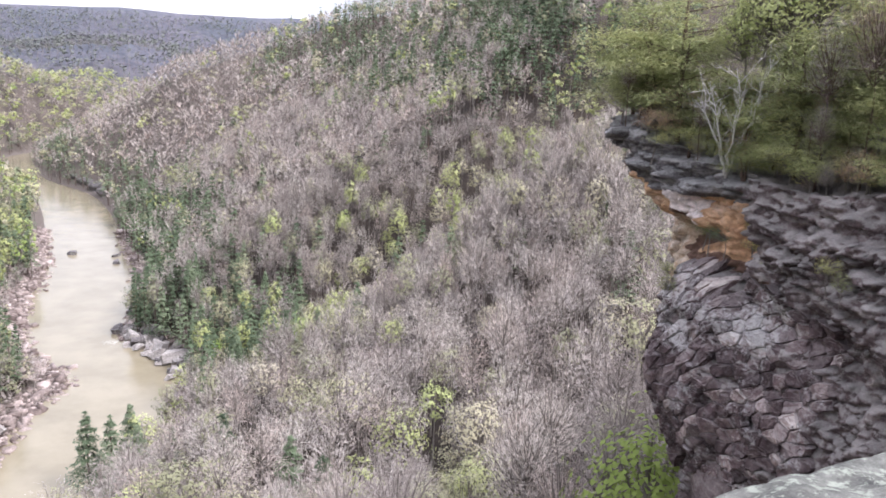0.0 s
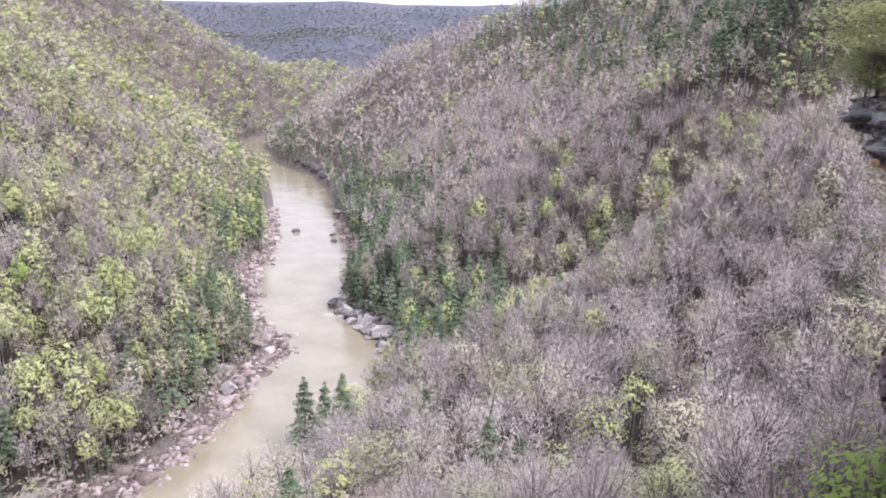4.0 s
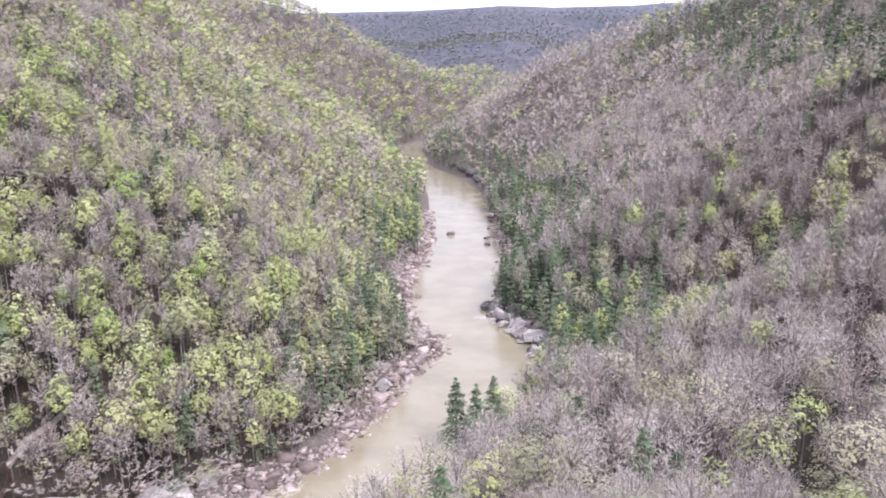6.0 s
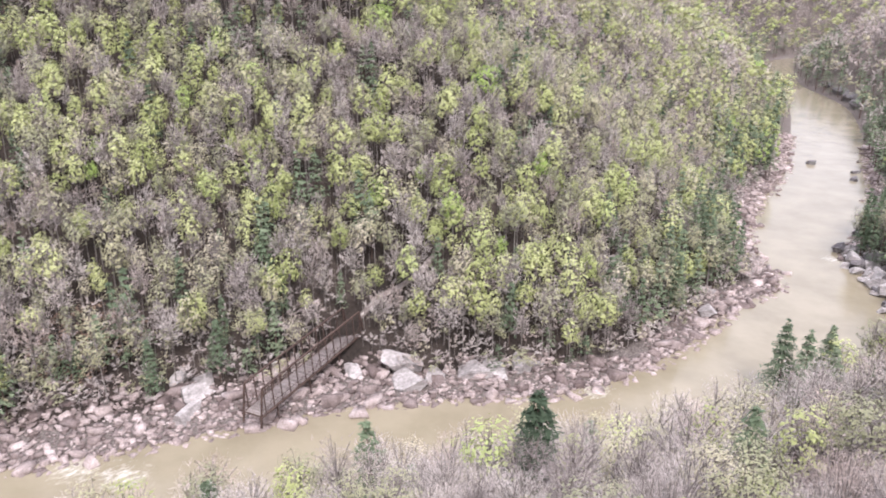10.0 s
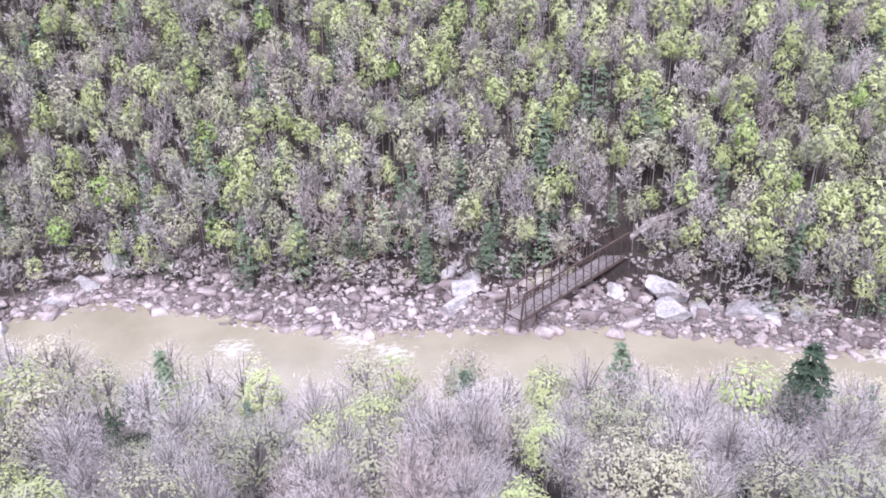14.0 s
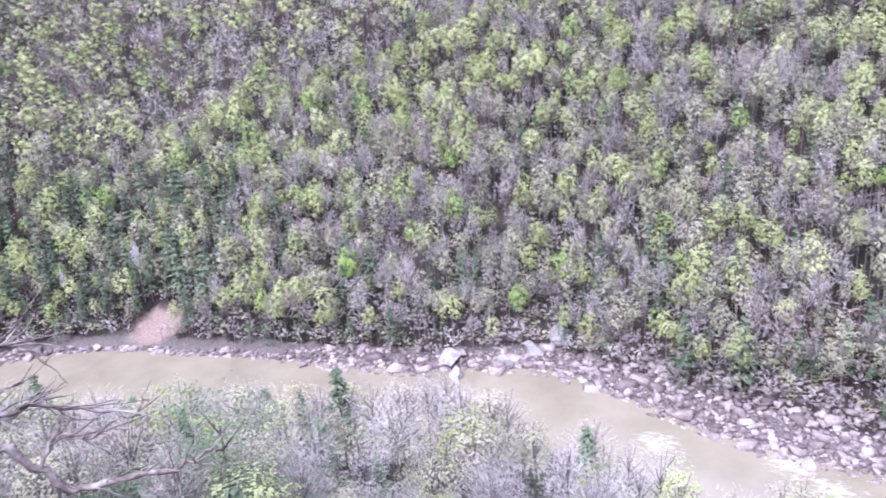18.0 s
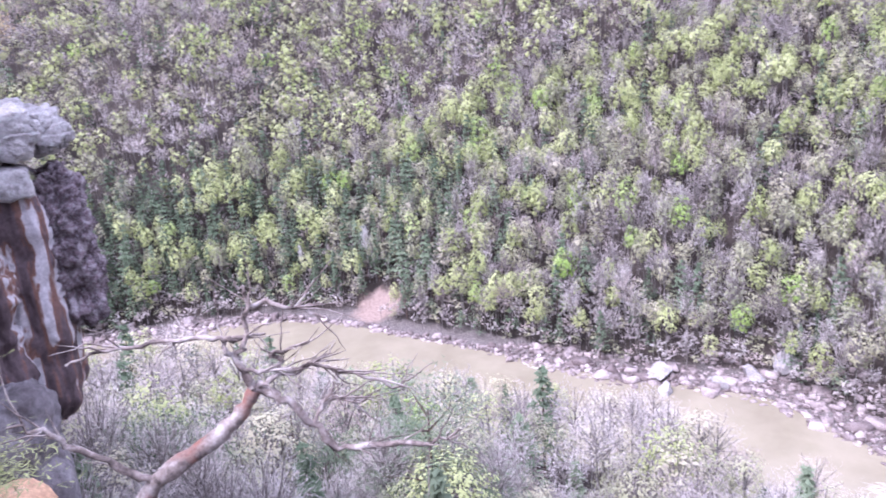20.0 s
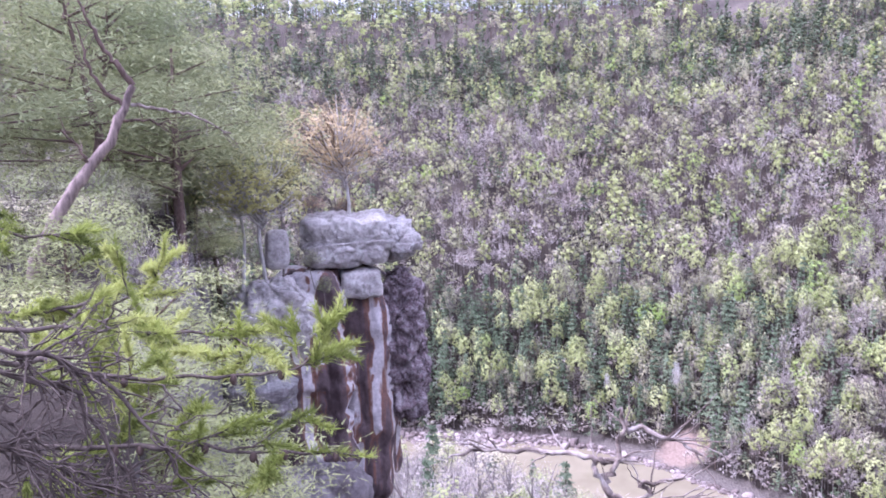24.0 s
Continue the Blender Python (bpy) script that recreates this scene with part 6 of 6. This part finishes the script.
def needle_tufts(tips, seed, needles=26, length=0.06, tint=0.5):
    """Brushes of needles round the twig ends."""
    q = np.random.default_rng(seed)
    V, T = [], []
    for p, way in tips:
        k = needles
        t = q.uniform(-1.0, 0.35, k)[:, None]
        o = p + way * t * 0.13
        d = way * q.uniform(0.35, 1.0, (k, 1)) + q.normal(0, 0.55, (k, 3)) + np.array([0, 0, 0.25])
        d /= np.linalg.norm(d, axis=1)[:, None]
        s = np.cross(d, q.normal(size=(k, 3)))
        s /= np.linalg.norm(s, axis=1)[:, None]
        ln = length * q.uniform(0.7, 1.25, (k, 1))
        V.append(np.stack([o - s * 0.0034, o + s * 0.0034, o + d * ln], 1).reshape(-1, 3))
        T.append(np.full(3 * k, np.clip(tint + q.normal(0, 0.25), 0, 1)))
    V = np.vstack(V)
    return V, np.arange(len(V)).reshape(-1, 3), np.concatenate(T)


def bough(parent, pts, seed, r0=0.02, twig_count=22, twig_len=0.32, green=0.5, start=0.3, cones=0, needles=90, length=0.055):
    main = wander(pts, r0, 0.004, seed, 0.010, 5)
    side = twigs(main, twig_count, twig_len, 0.006 if needles else 0.0042, seed + 1, droop=0.0, spread=0.65, start=start)
    more = []
    for i, t in enumerate(side):
        more += twigs(t, 2, twig_len * 0.5, 0.004, seed + 20 + i, spread=0.6, start=0.3)
    v, f = tube([main], 7)
    b = part("bough", mesh_of("bough", v, f, M_BOUGH, smooth=True), None, parent)
    v, f = tube(side + more, 4)
    tagged(part("twig_spray", mesh_of("twig_spray", v, f, M_BOUGH), None, b), kind="stuff")
    tips = []
    for t in side + more + [main]:
        e = np.array(t[-1][0])
        w = e - np.array(t[-3][0])
        w = w / (np.linalg.norm(w) + 1e-9)
        tips.append((e, w))
        tips.append((np.array(t[-2][0]), w))
    if needles:
        v, f, tn2 = needle_tufts(tips, seed + 5, needles, length, green)
        tagged(part("needle_spray", mesh_of("needle_spray", v, f, M_FRESH, tn2), None, b, "fresh yellow-green needles"), kind="stuff")
    q = np.random.default_rng(seed + 9)
    for i in range(cones):
        p = main[int(q.integers(len(main) // 3, len(main)))][0]
        c = part("cone", rock_mesh("cone", (0.016, 0.016, 0.026), seed + i, level=2, square=2, amp=0.004, freq=60, mat=M_PINE_BARK), None, b)
        c.location = tuple(np.array(p) + (0, 0, -0.02))
    return b


near_pine = new("pine_tree")
trunk_line = wander([(0.9, -4.9, 87.2), (0.75, -4.8, 88.6), (0.6, -4.7, 90.4), (0.5, -4.6, 92.6)], 0.13, 0.06, 3, 0.02)
v, f = tube([trunk_line], 10)
part("trunk", mesh_of("trunk", v, f, M_PINE_BARK, smooth=True), None, near_pine)
for i, (pts, n, g, cn) in enumerate((
        ([(0.6, -4.75, 89.5), (-0.82, -4.31, 89.26), (-1.14, -4.27, 89.18), (-1.56, -4.17, 89.07), (-2.01, -4.01, 89.04), (-2.24, -3.89, 89.10)], 16, 0.7, 3),
        ([(0.62, -4.7, 89.2), (-0.78, -4.12, 88.96), (-1.28, -4.04, 88.87), (-1.70, -3.92, 88.79), (-2.22, -3.68, 88.69)], 13, 0.45, 6),
        ([(0.6, -4.8, 89.6), (-0.85, -4.91, 89.35), (-1.21, -4.87, 89.32), (-1.50, -4.81, 89.34), (-1.80, -4.74, 89.36)], 18, 0.8, 0),
        ([(0.6, -4.75, 89.5), (-0.6, -4.6, 89.36), (-1.2, -4.5, 89.30), (-1.7, -4.36, 89.22), (-1.95, -4.3, 89.2)], 20, 0.8, 0),
        ([(0.6, -4.75, 89.4), (-0.5, -4.3, 88.9), (-1.0, -4.2, 88.70), (-1.5, -4.05, 88.62)], 10, 0.2, 2),
        ([(0.55, -4.7, 89.9), (-0.5, -5.2, 89.75), (-1.0, -5.2, 89.72), (-1.5, -5.1, 89.62)], 14, 0.4, 0),
        ([(0.6, -4.75, 89.2), (-0.4, -4.2, 88.6), (-0.8, -4.0, 88.45), (-1.25, -3.85, 88.40)], 9, 0.15, 2))):
    bough(near_pine, pts, 200 + 37 * i, 0.017, max(6, int(n * 0.62)), 0.34, g, 0.32, cn)
for i, pts in enumerate(([(0.4, -4.2, 89.6), (-0.83, -3.71, 89.42), (-1.02, -3.68, 89.37), (-1.21, -3.65, 89.23), (-1.36, -3.61, 88.98), (-1.46, -3.58, 88.70)],
                         [(0.4, -4.2, 89.5), (-0.80, -3.74, 89.36), (-1.1, -3.72, 89.2), (-1.25, -3.7, 88.85), (-1.3, -3.7, 88.6)],
                         [(0.4, -4.2, 89.3), (-0.80, -3.71, 89.11), (-0.94, -3.70, 89.00), (-1.14, -3.66, 88.87)],
                         [(0.4, -4.2, 89.5), (-0.7, -3.8, 89.3), (-0.95, -3.8, 89.05), (-1.05, -3.75, 88.7)])):
    bough(near_pine, pts, 600 + 41 * i, 0.013, 44, 0.34, 0.4, 0.3, 0, needles=0)
tagged(near_pine, "pine with fresh green needle tufts and bare dead twigs", "tree")

leaner = new("leaning_pine")
scale11 = 11.0 / 8.0


def lean(p):
    return (-0.53 + (p[0] + 0.53) * scale11, -0.72 + (p[1] + 0.72) * scale11, 90 + (p[2] - 90) * scale11)


v, f = tube([wander([lean(p) for p in ((-1.62, -8.68, 88.5), (-1.83, -8.62, 89.33), (-2.14, -8.56, 89.83), (-2.45, -8.49, 90.23), (-2.69, -8.43, 90.74))], 0.095, 0.055, 5, 0.012)], 10)
part("trunk", mesh_of("trunk", v, f, bark_material("red_grey_pine_bark", (0.06, 0.045, 0.045), (0.36, 0.28, 0.26), 5.0), smooth=True), None, leaner, "leaning trunk with flaking red-grey bark")
for i, (pts, r) in enumerate((([(-2.69, -8.43, 90.74), (-2.55, -8.46, 90.95), (-2.46, -8.49, 91.09), (-2.36, -8.5, 91.3), (-2.29, -8.53, 91.6)], 0.045), ([(-2.62, -8.45, 90.55), (-2.45, -8.5, 90.68), (-2.33, -8.52, 90.9), (-2.25, -8.53, 91.3)], 0.035),
                              ([(-2.66, -8.44, 90.56), (-2.95, -8.35, 90.52), (-3.13, -8.29, 90.47), (-3.5, -8.15, 90.28)], 0.03), ([(-2.55, -8.46, 90.42), (-2.75, -8.4, 90.42), (-2.95, -8.35, 90.38)], 0.018), ([(-2.3, -8.52, 90.0), (-2.2, -8.5, 90.15), (-2.05, -8.5, 90.35)], 0.02))):
    main = wander([lean(p) for p in pts], r, 0.008, 700 + i, 0.015)
    v, f = tube([main] + twigs(main, 7, 0.5, 0.008, 720 + i), 6)
    part("limb", mesh_of("limb", v, f, M_DEAD if i == 2 else M_PINE_BARK, smooth=True), None, leaner)
tagged(leaner, "half-dead pine leaning out with bare limbs", "tree")

for thing in (dead, near_pine, leaner):
    spot = Vector((-0.53, -0.72, EYE))
    tip = Matrix.Rotation(radians(-0.27), 4, "Z") @ Matrix.Rotation(radians(0.55), 4, Vector((-0.80, 0.60, 0.0)))
    thing.matrix_world = Matrix.Translation(spot) @ tip @ Matrix.Translation(-spot)

# the white-barked shrub on the headland's edge
white = new("bare_shrub")
wx, wy, wz = head_spot(11.9, 0.45)
wrng = np.random.default_rng(31)
for i in range(6):
    a, tallness = i * 1.05 + 0.3, wrng.uniform(2.6, 4.4)
    way = np.array([math.cos(a) * 0.32, math.sin(a) * 0.32, 1.0])
    base = np.array([wx, wy, wz - 0.2])
    main = wander([base, base + way * tallness * 0.35, base + way * tallness * 0.7 + wrng.normal(0, 0.15, 3), base + way * tallness + wrng.normal(0, 0.2, 3)], 0.055, 0.012, 900 + i, 0.04)
    v, f = tube([main], 6)
    limb = part("stem", mesh_of("stem", v, f, M_PALE_BARK, smooth=True), None, white)
    side = twigs(main, 12, 1.1, 0.016, 920 + i, droop=-0.25, spread=0.55, start=0.3)
    v, f = tube(side + [t for k, b in enumerate(side) for t in twigs(b, 3, 0.5, 0.009, 950 + 20 * i + k, spread=0.6)], 4)
    tagged(part("twig_spray", mesh_of("twig_spray", v, f, M_PALE_BARK), None, limb), kind="stuff")
tagged(white, "white-barked leafless shrub on the cliff edge", "shrub")
